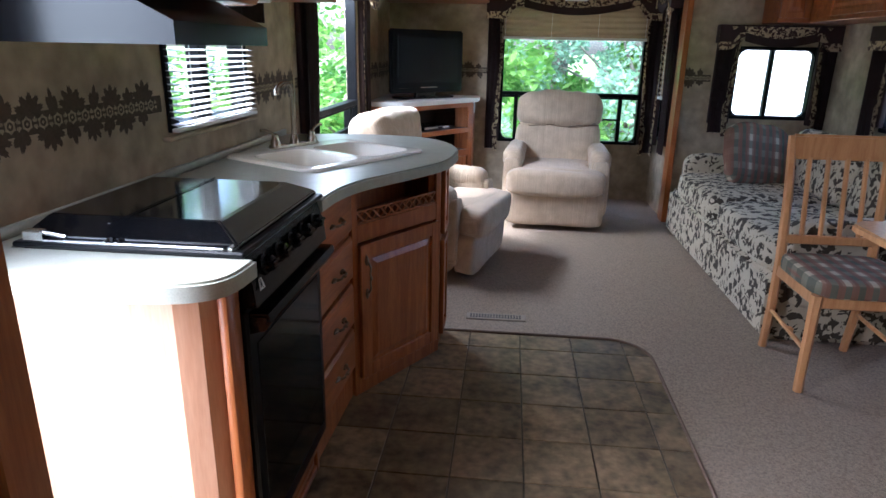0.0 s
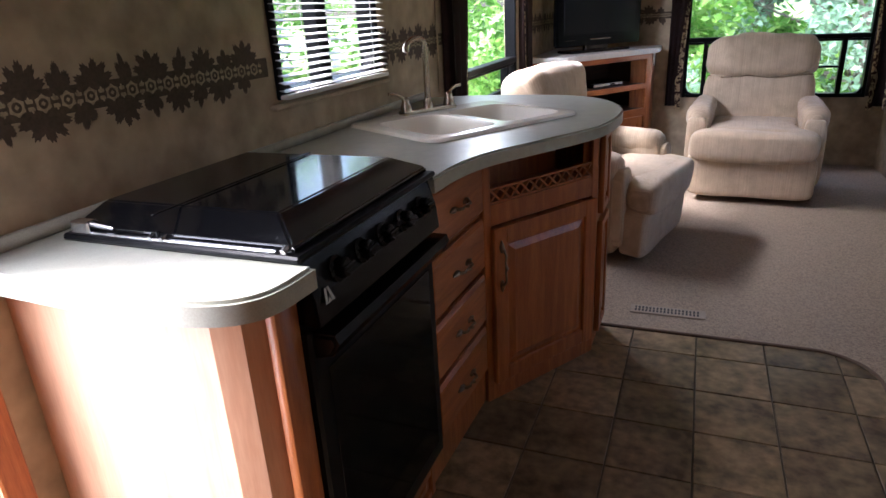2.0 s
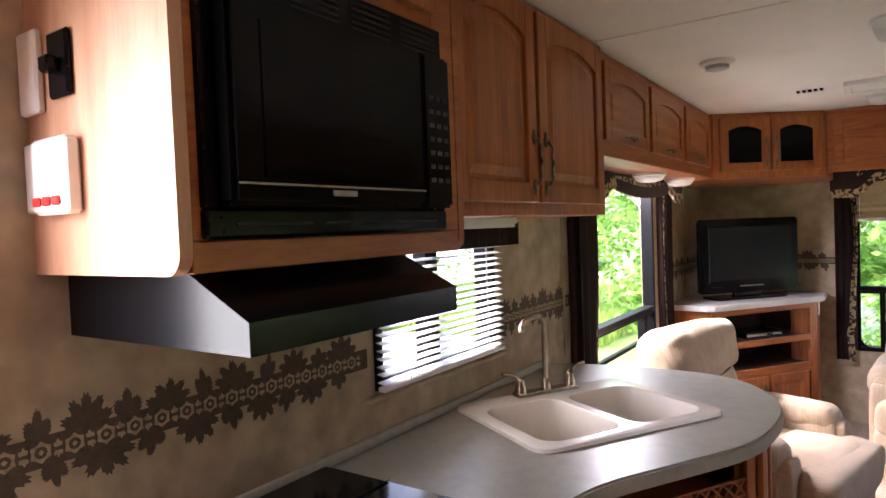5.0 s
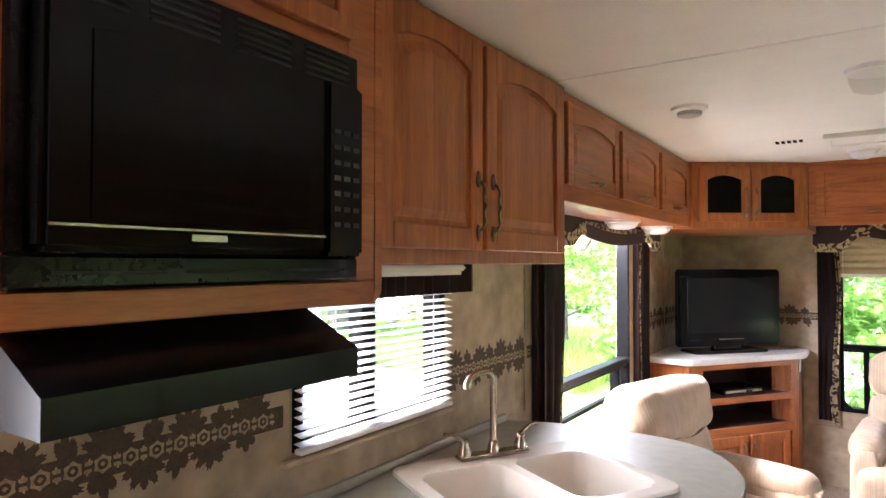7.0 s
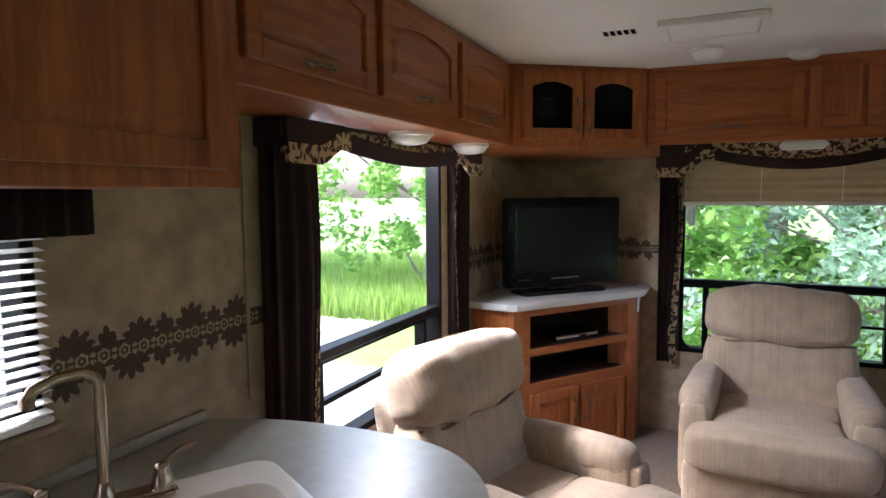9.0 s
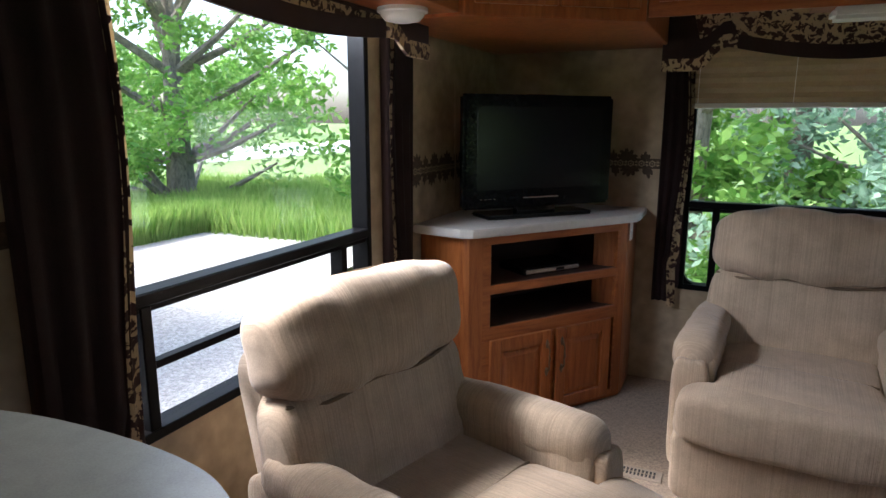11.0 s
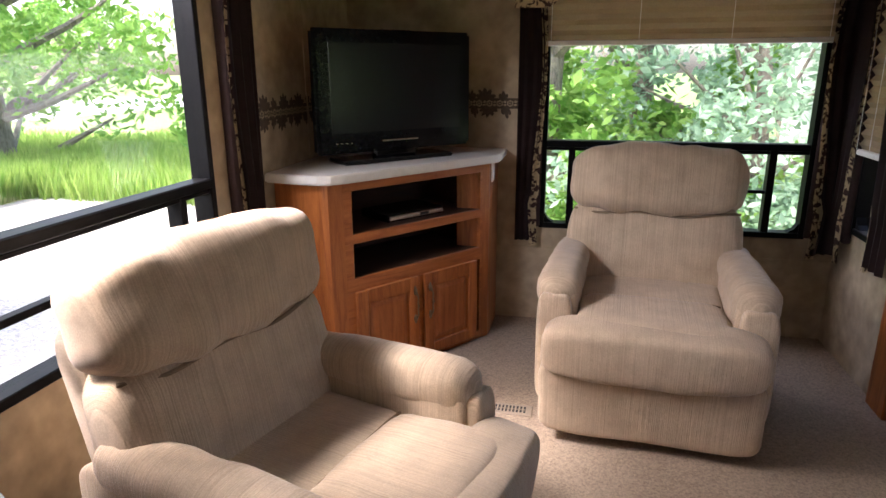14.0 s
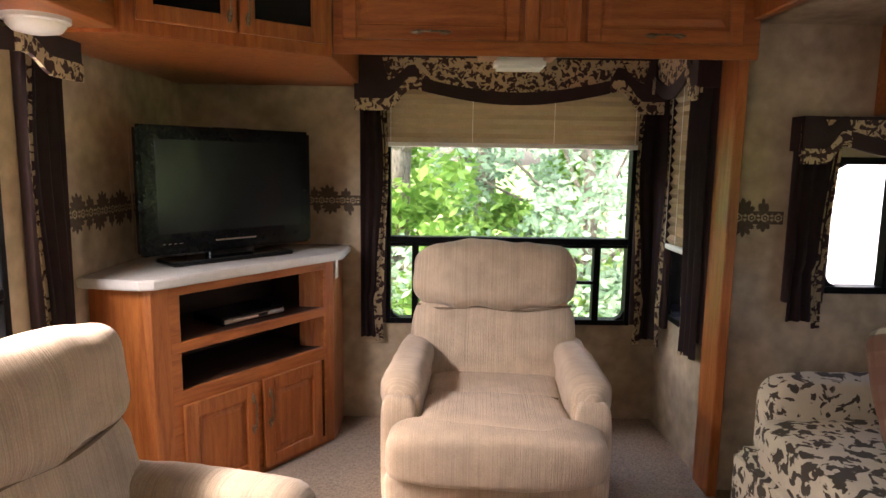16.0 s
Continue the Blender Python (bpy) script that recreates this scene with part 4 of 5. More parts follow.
# range hood
hood = tagged(empty("range_hood"), "black metal range hood under the microwave cabinet", "range hood")
p = Part()
p.prism([(LX, 1.340), (0.025, 1.340), (0.025, 1.384), (-0.10, 1.446), (LX, 1.446)], 1.885, 1.889, "y")
p.prism([(LX, 1.340), (0.025, 1.340), (0.025, 1.384), (-0.10, 1.446), (LX, 1.446)], 2.366, 2.37, "y")
p.prism([(0.0235, 1.340), (0.0265, 1.340), (0.0265, 1.385), (-0.10, 1.448), (-0.104, 1.446), (0.0235, 1.383)], 1.884, 2.371, "y")
p.box((LX, 1.889, 1.352), (0.023, 2.366, 1.356), 0)
p.done("shell", HOODM, hood)
p = Part()
p.box((-0.36, 1.95, 1.346), (-0.10, 2.22, 1.352), 0.002)
p.done("grease_filter", CHROME, hood)


# ---- upper cabinets ----
mc = tagged(empty("microwave_cabinet"), "cherry wood wall cabinet holding a microwave", "wall cabinet")
p = Part()
r = 0.03
p.prism([(LX, 1.447)] + [(-0.045 - r + r * math.sin(radians(15 * i)), 1.447 + r - r * math.cos(radians(15 * i))) for i in range(7)] + [(-0.045, CZ), (LX, CZ)], 1.838, 1.858, "y")
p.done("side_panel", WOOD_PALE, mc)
p = Part()
p.prism([(LX, 1.447)] + [(-0.045 - r + r * math.sin(radians(15 * i)), 1.447 + r - r * math.cos(radians(15 * i))) for i in range(7)] + [(-0.045, CZ), (LX, CZ)], 2.50, 2.52, "y")
p.box((LX, 1.858, 1.449), (-0.047, 2.50, 1.47), 0.001)
p.box((-0.062, 1.858, 1.449), (-0.046, 2.50, 1.492), 0.002)
p.box((-0.062, 1.858, 1.492), (-0.0465, 1.885, CZ), 0.002)
p.box((-0.062, 2.425, 1.492), (-0.0465, 2.50, CZ), 0.002)
p.box((-0.062, 1.885, 1.90), (-0.0465, 2.425, 1.94), 0.002)
p.box((LX, 1.858, 1.90), (-0.07, 2.50, 1.915), 0)
p.done("carcass", WOOD_Y, mc)
door(mc, pose(-0.046, 2.155, 1.925, 0, 0, 90), 0.53, 0.17, 0, 0.04, "B")

mw = tagged(empty("microwave_oven"), "black built-in microwave oven with vented trim", "microwave")
p = Part()
p.box((-0.40, 1.89, 1.493), (-0.05, 2.42, 1.893), 0.003)
p.box((-0.05, 1.872, 1.494), (-0.033, 2.438, 1.535), 0.004)
p.box((-0.05, 1.872, 1.535), (-0.033, 1.892, 1.83), 0.003)
p.box((-0.05, 2.418, 1.535), (-0.033, 2.438, 1.83), 0.003)
p.box((-0.05, 1.872, 1.83), (-0.033, 2.438, 1.897), 0.004)
p.done("trim_frame", BLACKP, mw)
p = Part()
for k in range(4):
    for j in range(5):
        y = 1.90 + k * 0.135
        p.box((-0.034, y, 1.838 + j * 0.011), (-0.031, y + 0.105, 1.842 + j * 0.011), 0)
for k in range(3):
    p.box((-0.034, 1.92 + k * 0.17, 1.511), (-0.031, 2.06 + k * 0.17, 1.515), 0)
tagged(p.done("vent_slot", mat("dark_slot", (0.003, 0.003, 0.003), 0.6), mw), kind="stuff")
p = Part()
p.box((-0.05, 1.893, 1.537), (0.0, 2.325, 1.828), 0.008, None, 2)
p.done("door", OVENB, mw)
p = Part()
q = arch_pts(1.945, 2.285, 1.575, 1.805, 0.012)
p.prism(q, 0.0005, 0.0025, "x", 0.001)
p.done("door_window", DARKGL, mw)
p = Part()
p.box((-0.05, 2.328, 1.537), (-0.001, 2.417, 1.828), 0.006, None, 2)
p.done("control_panel", BLACKP, mw)
p = Part()
for j in range(7):
    for i in range(3):
        p.box((-0.0012, 2.342 + i * 0.023, 1.585 + j * 0.026), (0.0002, 2.357 + i * 0.023, 1.593 + j * 0.026), 0)
tagged(p.done("key_mark", mat("dim_print", (0.014, 0.012, 0.012), 0.5), mw), kind="stuff")
p = Part()
p.box((0.0002, 2.075, 1.553), (0.0012, 2.13, 1.562), 0)
p.done("maker_badge", CHROME, mw)
# whitish reflection across the door, modelled as a thin steel strip
p = Part()
p.box((0.0002, 1.90, 1.566), (0.0018, 2.32, 1.569), 0)
p.done("reflection_line", CHROME, mw)

sw = tagged(empty("switch_panel", pose(0, 1.8375, 0)), "white switch plates and a black latch on the cabinet side", "switch")
p = Part()
p.box((-0.435, -0.012, 1.545), (-0.385, 0, 1.655), 0.004)
p.box((-0.38, -0.026, 1.54), (-0.275, 0, 1.655), 0.006)
p.box((-0.435, -0.014, 1.70), (-0.375, 0, 1.83), 0.004)
p.done("plate", WHITEP, sw)
p = Part()
for u in (-0.36, -0.33, -0.30):
    p.box((u - 0.010, -0.031, 1.553), (u + 0.010, -0.026, 1.567), 0.002)
p.done("rocker", RED, sw)
p = Part()
p.box((-0.345, -0.010, 1.715), (-0.285, 0, 1.815), 0.004)
p.box((-0.33, -0.03, 1.75), (-0.305, -0.010, 1.775), 0.004)
p.done("latch", BLACKP, sw)

kc = tagged(empty("kitchen_wall_cabinet"), "cherry wood double-door kitchen wall cabinet", "wall cabinet")
p = Part()
p.box((LX, 2.522, 1.522), (-0.112, 3.53, CZ - 0.001), 0.003)
p.box((-0.112, 2.522, 1.522), (-0.092, 3.53, 1.57), 0.002)
p.box((-0.112, 2.522, 2.07), (-0.092, 3.53, CZ - 0.001), 0.002)
p.box((-0.112, 3.47, 1.57), (-0.092, 3.53, 2.07), 0.002)
p.box((-0.112, 2.522, 1.57), (-0.092, 2.56, 2.07), 0.002)
p.box((-0.112, 2.945, 1.57), (-0.092, 2.985, 2.07), 0.002)
p.done("carcass", WOOD_V, kc)
MQ = pose(-0.092, 0, 0, 0, 0, 90)
door(kc, pose(-0.092, 2.748, 1.557, 0, 0, 90), 0.42, 0.53, 0.035, 0.055, "R")
door(kc, pose(-0.092, 3.228, 1.557, 0, 0, 90), 0.50, 0.53, 0.035, 0.055, "L")

lamp_k = tagged(empty("under_cabinet_lamp"), "long white under-cabinet lamp, switched off", "lamp")
p = Part()
p.box((-0.30, 2.62, 1.503), (-0.22, 3.12, 1.521), 0.006, None, 2)
p.done("housing", WHITEP, lamp_k)
p = Part()
p.box((-0.295, 2.63, 1.492), (-0.225, 3.11, 1.503), 0.005, None, 2)
p.done("diffuser", DOME, lamp_k)

OX, OZ = -0.108, 1.735
oc = tagged(empty("overhead_cabinet"), "cherry wood overhead cabinets above the wide window", "overhead cabinet", "overhead cabinets")
p = Part()
p.box((LX, 3.532, OZ), (OX, 5.374, CZ - 0.001), 0.003)
p.done("carcass", WOOD_Y, oc)
for a, b in ((3.555, 4.085), (4.13, 4.68), (4.735, 5.30)):
    door(oc, pose(OX, (a + b) / 2, 1.79, 0, 0, 90), b - a, 0.28, 0.03, 0.05, "B", upright=False)

cc = tagged(empty("corner_cabinet"), "cherry wood corner overhead cabinet with two smoked glass doors", "overhead cabinet", "overhead cabinets")
C1, C2 = Vector((-0.087, 5.376)), Vector((0.461, 5.771))
p = Part()
p.prism([(LX, 5.376), C1, C2, (0.461, RY), (LX, RY)], 1.725, CZ - 0.001, "z", 0.003)
p.done("carcass", WOOD_V, cc)
ca = math.degrees(math.atan2(C2.y - C1.y, C2.x - C1.x))
cl = (C2 - C1).length
MC = pose((C1.x + C2.x) / 2, (C1.y + C2.y) / 2, 0, 0, 0, ca)
door(cc, MC @ pose(-0.155, 0, 1.765), 0.30, 0.315, 0.028, 0.05, "R", True)
door(cc, MC @ pose(0.155, 0, 1.765), 0.30, 0.315, 0.028, 0.05, "L", True)

rc = tagged(empty("overhead_cabinet"), "cherry wood overhead cabinets above the end window", "overhead cabinet", "overhead cabinets")
p = Part()
p.box((0.463, 5.80, 1.870), (RX - 0.001, RY - 0.001, CZ - 0.001), 0.003)
p.box((0.463, 5.785, 1.74), (RX - 0.001, 5.80, CZ - 0.001), 0.003)
p.box((0.99, 5.80, 1.745), (1.28, 5.96, 1.870), 0.003)
p.done("carcass", WOOD_X, rc)
for a, b in ((0.50, 1.13), (1.37, 1.93)):
    door(rc, pose((a + b) / 2, 5.785, 1.79), b - a, 0.27, 0.03, 0.05, "B", upright=False)
door(rc, pose(1.25, 5.785, 1.79), 0.20, 0.27, 0.0, 0.05, None)


# lamps, all switched off
CUP = glass("clear_lamp_cup", (0.92, 0.93, 0.92))


def puck(name, m, r0, h_, label, shade=DOME):
    e = tagged(empty(name, m), label, "ceiling lamp", "ceiling lamps")
    p = Part()
    p.lathe([(r0, 0), (r0, -0.012), (r0 * 0.9, -0.016)], 28)
    p.done("base", WHITEP, e, smooth=True)
    p = Part()
    p.lathe([(r0 * 0.88, -0.012), (r0 * 0.86, -h_ * 0.5), (r0 * 0.7, -h_ * 0.85), (r0 * 0.35, -h_), (0.004, -h_ * 1.02)], 28)
    p.done("shade", shade, e, smooth=True)
    return e


puck("under_cabinet_lamp", pose(-0.25, 4.62, OZ), 0.085, 0.045, "white round puck lamp under the overhead cabinet")
puck("under_cabinet_lamp", pose(-0.25, 5.23, OZ), 0.085, 0.045, "white round puck lamp under the overhead cabinet")
p = Part()
p.box((1.05, 5.82, 1.705), (1.24, 5.94, 1.745), 0.012, None, 2)
tagged(p.done("under_cabinet_lamp", DOME), "white square lamp under the end cabinet", "ceiling lamp", "ceiling lamps")
puck("ceiling_lamp", pose(0.76, 3.85, CZ), 0.075, 0.075, "ceiling lamp with a clear glass cup", CUP)
puck("ceiling_lamp", pose(0.735, 5.45, CZ), 0.07, 0.05, "white ceiling lamp near the end cabinets")
puck("ceiling_lamp", pose(1.12, 5.70, CZ), 0.07, 0.03, "white ceiling lamp near the end cabinets")
det = tagged(empty("smoke_detector", pose(0.19, 4.05, CZ)), "white round smoke detector with grey grille", "smoke detector")
p = Part()
p.lathe([(0.065, 0), (0.065, -0.012), (0.05, -0.018)], 28)
p.done("base", WHITEP, det, smooth=True)
p = Part()
p.lathe([(0.045, -0.018), (0.042, -0.032), (0.03, -0.036)], 28)
p.done("grille", mat("grey_plastic", (0.4, 0.4, 0.4), 0.5), det, smooth=True)
ht = tagged(empty("roof_hatch"), "white ceiling air unit frame with grille slots", "ceiling vent")
p = Part()
for lo, hi in (((0.58, 4.90, 2.085), (0.94, 4.93, CZ)), ((0.58, 5.15, 2.085), (0.94, 5.18, CZ)), ((0.58, 4.93, 2.085), (0.61, 5.15, CZ)), ((0.91, 4.93, 2.085), (0.94, 5.15, CZ))):
    p.box(lo, hi, 0.004)
p.box((0.61, 4.93, 2.095), (0.91, 5.15, CZ), 0)
p.done("frame", CEIL, ht)
p = Part()
for k in range(5):
    p.box((0.38 + k * 0.025, 4.98, 2.104), (0.395 + k * 0.025, 5.03, 2.1095), 0)
tagged(p.done("ceiling_louver", BLACKP), "small dark slots of a ceiling louver", "ceiling vent")


# ---- television stand ----
A0, A1 = Vector((-0.175, 5.655)), Vector((0.355, 6.385))
sa = math.degrees(math.atan2(A1.y - A0.y, A1.x - A0.x))
sl = (A1 - A0).length
MS = pose((A0.x + A1.x) / 2, (A0.y + A1.y) / 2, 0, 0, 0, sa)
tv = tagged(empty("tv_stand"), "cherry wood corner television cabinet with two open shelves", "tv stand")
p = Part()
p.prism([(LX + 0.01, 5.72), (-0.25, 5.665), (-0.20, 5.652), A0, A0 + (A1 - A0).normalized() * 0.07, (-0.18, 5.78), (-0.30, 5.95), (LX + 0.01, 5.95)], 0.004, 0.893)
p.done("side_panel", WOOD_V, tv)
p = Part()
p.prism([A1, (0.36, 6.42), (0.36, RY - 0.012), (0.20, RY - 0.012), (0.20, 6.36), A1 - (A1 - A0).normalized() * 0.045], 0.004, 0.893)
p.done("side_panel", WOOD_V, tv)
p = Part()
h0 = sl / 2
for z0, z1 in ((0.004, 0.045), (0.425, 0.485), (0.635, 0.675), (0.855, 0.893)):
    p.box((-h0 + 0.07, 0.0, z0), (h0 - 0.045, 0.02, z1), 0.002)
p.box((-0.02, 0.0, 0.045), (0.035, 0.018, 0.425), 0.002)
p.box((-h0 + 0.02, 0.001, 0.004), (-h0 + 0.112, 0.022, 0.893), 0.001)
p.box((h0 - 0.06, 0.001, 0.004), (h0 - 0.01, 0.022, 0.893), 0.001)
p.done("face_frame", WOOD_X, tv, MS)
# shelf insides in near-black wood: the shade of the recess is in the colour
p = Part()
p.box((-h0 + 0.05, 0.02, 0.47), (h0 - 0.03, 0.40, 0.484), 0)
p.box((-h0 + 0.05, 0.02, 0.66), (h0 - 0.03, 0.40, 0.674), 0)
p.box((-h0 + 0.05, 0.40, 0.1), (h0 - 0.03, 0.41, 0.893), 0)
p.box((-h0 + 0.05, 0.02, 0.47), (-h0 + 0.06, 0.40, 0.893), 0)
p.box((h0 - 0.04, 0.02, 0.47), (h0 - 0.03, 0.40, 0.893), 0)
p.done("shelf", wood("shaded_shelf_wood", (0.8, 9, 9), (0.03, 0.012, 0.006), (0.06, 0.022, 0.010), 0.6), tv, MS)
door(tv, MS @ pose(-0.178, 0, 0.03), 0.335, 0.40, 0.0, 0.055, "R")
door(tv, MS @ pose(0.190, 0, 0.03), 0.335, 0.40, 0.0, 0.055, "L")
p = Part()
p.prism([(LX + 0.003, 5.66), (-0.28, 5.630), (-0.20, 5.618), (-0.15, 5.635), (-0.11, 5.68), (0.12, 6.0), (0.39, 6.375), (0.405, 6.42), (0.405, RY - 0.005), (LX + 0.003, RY - 0.005)], 0.895, 0.932, "z", 0.005)
p.done("top", mat("pale_laminate", (0.56, 0.54, 0.49), 0.35, 0, 0.08, 30, 0.02, 300), tv)
p = Part()
p.box((0.361, 6.40, 0.80), (0.37, 6.46, 0.893), 0.002)
tagged(p.done("antenna_plate", WHITEP), "small white plate on the cabinet side", "wall plate")

dvd = tagged(empty("disc_player", MS @ pose(0.04, 0.06, 0.675)), "slim silver disc player on the upper shelf", "disc player")
p = Part()
p.box((-0.16, 0, 0.004), (0.16, 0.2, 0.04), 0.004)
p.done("body", BLACKP, dvd)
p = Part()
p.box((-0.15, -0.006, 0.008), (0.16, 0.0, 0.03), 0.003)
p.done("front", CHROME, dvd)
p = Part()
p.box((0.02, -0.007, 0.013), (0.07, -0.0055, 0.026), 0)
p.done("display", BLACKP, dvd)

TVM = pose(-0.03, 6.13, 0.934, 0, 0, 48) @ Matrix.Scale(1.05, 4)
tel = tagged(empty("television", TVM), "black flat television, switched off, on its stand", "television")
p = Part()
p.box((-0.375, -0.03, 0.045), (0.375, 0.02, 0.525), 0.012, None, 2)
p.box((-0.30, 0.02, 0.10), (0.30, 0.10, 0.48), 0.03, None, 2)
p.done("case", BLACKP, tel)
p = Part()
p.box((-0.315, -0.033, 0.125), (0.315, -0.0285, 0.475), 0.002)
p.done("screen", SCREEN, tel)
p = Part()
p.box((-0.27, -0.05, 0.0), (0.27, 0.12, 0.018), 0.01, None, 2)
p.box((-0.10, 0.0, 0.01), (0.10, 0.04, 0.06), 0.004)
p.done("foot", BLACK, tel)
p = Part()
p.box((-0.09, -0.034, 0.085), (0.09, -0.0295, 0.092), 0.001)
p.done("mark", CHROME, tel)
p = Part()
for k in range(4):
    p.box((-0.30 + k * 0.022, -0.0315, 0.086), (-0.29 + k * 0.022, -0.0295, 0.089), 0)
tagged(p.done("key", CHROME, tel), kind="stuff")
p = Part()
for k in range(6):
    p.box((-0.07 + k * 0.025, -0.02, 0.525), (-0.055 + k * 0.025, -0.005, 0.528), 0.001)
p.done("button", CHROME, tel)


# ---- recliners ----
def loft(p, rings):
    """Joins rings of equal count into one skin, closed at both ends."""
    b = bmesh.new()
    R = [[b.verts.new(v) for v in r] for r in rings]
    n = len(R[0])
    for A, B in zip(R, R[1:]):
        for i in range(n):
            b.faces.new((A[i], A[(i + 1) % n], B[(i + 1) % n], B[i]))
    b.faces.new(R[0])
    b.faces.new(R[-1])
    bmesh.ops.recalc_face_normals(b, faces=b.faces[:])
    return p.merge(b)


def arm_pad(p, sx, seed):
    """A stuffed arm roll that swells, droops and rounds off towards its front."""
    rings, n = [], 30
    for j in range(27):
        s = j / 26
        y = 0.25 - 0.625 * s
        end = min(1.0, math.sqrt(max(0.0, 1 - max(0.0, (s - 0.86) / 0.14) ** 2)) + 0.02, math.sqrt(s / 0.05) * 0.8 + 0.2)
        w_ = (0.135 + 0.030 * s) * end
        h_ = (0.105 + 0.040 * math.sin(s * 2.2)) * (0.35 + 0.65 * end)
        cx = sx * (0.318 + 0.022 * s)
        cz = 0.556 - 0.020 * s - 0.022 * max(0.0, (s - 0.8) / 0.2) ** 2
        ring = []
        for i in range(n):
            a = 2 * math.pi * i / n
            ca, sa_ = math.cos(a), math.sin(a)
            q = Vector((cx + w_ / 2 * math.copysign(abs(ca) ** 0.75, ca), y, cz + h_ / 2 * math.copysign(abs(sa_) ** 0.75, sa_)))
            q.z += 0.007 * noise.noise(q * 11 + Vector((seed, 0, 0)))
            q.x += 0.005 * noise.noise(q * 17 + Vector((0, seed, 0)))
            ring.append(q)
        rings.append(ring)
    return loft(p, rings)


# darker cloth tone for the seams, also used as painted shade in the back crease
SEAM_AND_SHADE = mat("seam_and_crease_shade", (0.20, 0.15, 0.10), 0.95, spec=0.1)


def recliner(name, m, label):
    e = tagged(empty(name, m), label, "recliner", "matching recliners")
    p = Part()
    p.cushion((0.64, 0.66, 0.40), 0.16, pose(0, 0.05, 0.25), 0.004, 48, 24, 1)
    p.done("body", CORD, e, smooth=True)
    p = Part()
    p.cushion((0.60, 0.58, 0.06), 0.2, pose(0, 0.03, 0.030), 0.0, 24, 8)
    p.done("base", BLACKM, e, smooth=True)
    for sx in (-1, 1):
        p = Part()
        arm_pad(p, sx, 3 + sx)
        p.done("arm", CORD_Y, e, smooth=True)
        p = Part()
        p.cushion((0.128, 0.07, 0.42), 0.35, pose(sx * 0.342, -0.362, 0.325), 0.004, 28, 20, 8)
        p.done("arm_front", CORD, e, smooth=True)
        p = Part()
        p.cushion((0.125, 0.66, 0.50), 0.2, pose(sx * 0.322, -0.03, 0.305), 0.006, 44, 24, 9)
        p.done("side", CORD_Y, e, smooth=True)
    p = Part()
    p.cushion((0.535, 0.48, 0.17), 0.32, pose(0, 0.04, 0.395, -1), 0.012, 44, 20, 12)
    p.done("seat", CORD, e, smooth=True)
    p = Part()
    p.cushion((0.53, 0.34, 0.17), 0.34, pose(0, -0.325, 0.405, 1), 0.008, 44, 20, 15)
    p.cushion((0.745, 0.20, 0.20), 0.45, pose(0, -0.465, 0.382, 4), 0.010, 56, 24, 14)
    p.done("footrest", CORD, e, smooth=True)
    p = Part()
    p.tube([(-0.245 + 0.0245 * i, -0.172, 0.476 - 0.010 * abs(i / 10 - 1) ** 5) for i in range(21)], 0.004, 6)
    p.done("seat_seam", SEAM_AND_SHADE, e, smooth=True)
    p = Part()
    p.cushion((0.755, 0.14, 0.28), 0.24, pose(0, -0.435, 0.185, 4), 0.008, 52, 22, 16)
    p.done("front_panel", CORD, e, smooth=True)
    p = Part()
    p.cushion((0.71, 0.21, 0.46), 0.40, pose(0, 0.195, 0.555, -13), 0.016, 48, 26, 18)
    p.cushion((0.62, 0.12, 0.58), 0.25, pose(0, 0.32, 0.56, -14), 0.004, 36, 18, 19)
    p.done("backrest", CORD, e, smooth=True)
    p = Part()
    p.cushion((0.71, 0.29, 0.30), 0.56, pose(0, 0.245, 0.862, -14), 0.022, 56, 30, 20)
    p.done("headrest", CORD, e, smooth=True)
    p = Part()
    p.tube([(-0.325 + 0.0325 * i, 0.338 - 0.03 * abs(i / 10 - 1) ** 4, 0.990 - 0.045 * abs(i / 10 - 1) ** 4) for i in range(21)], 0.0035, 6)
    p.done("head_seam", SEAM_AND_SHADE, e, smooth=True)
    # dark tube standing in for the shade under the headrest's overhang
    p = Part()
    p.tube([(-0.33 + 0.033 * i, 0.128 + 0.05 * abs(i / 10 - 1) ** 5, 0.742 - 0.008 * math.sin(i * 0.6)) for i in range(21)], 0.006, 6)
    p.done("back_crease_shade", SEAM_AND_SHADE, e, smooth=True)
    p = Part()
    p.tube([(-0.375, -0.20, 0.30), (-0.40, -0.24, 0.31), (-0.40, -0.30, 0.33)], 0.010, 8)
    p.done("lever", BLACKP, e, smooth=True)
    return e


recliner("recliner", pose(1.083, 5.93, 0.004, 0, 0, -4), "cream corded recliner armchair facing the room")
recliner("recliner", pose(0.135, 4.63, 0.004, 0, 0, 76) @ Matrix.Scale(0.955, 4), "cream corded recliner armchair beside the wide window")

# floor registers
def register(m, w_):
    e = tagged(empty("floor_register", m), "tan slotted metal floor register", "floor vent", "floor registers")
    p = Part()
    p.box((-w_ / 2, -0.04, 0.004), (w_ / 2, 0.04, 0.010), 0.003)
    p.done("plate", mat("register_tan", (0.30, 0.24, 0.18), 0.5), e)
    p = Part()
    n = int(w_ / 0.016)
    for k in range(n - 1):
        for sy in (-0.013, 0.013):
            x = -w_ / 2 + 0.02 + k * (w_ - 0.04) / (n - 1)
            p.box((x, sy - 0.010, 0.0095), (x + 0.008, sy + 0.010, 0.0106), 0)
    p.done("slot", mat("register_slot", (0.01, 0.01, 0.01), 0.6), e)


register(pose(0.66, 3.72, 0, 0, 0, 1), 0.31)
register(pose(0.545, 5.66, 0, 0, 0, 0), 0.20)

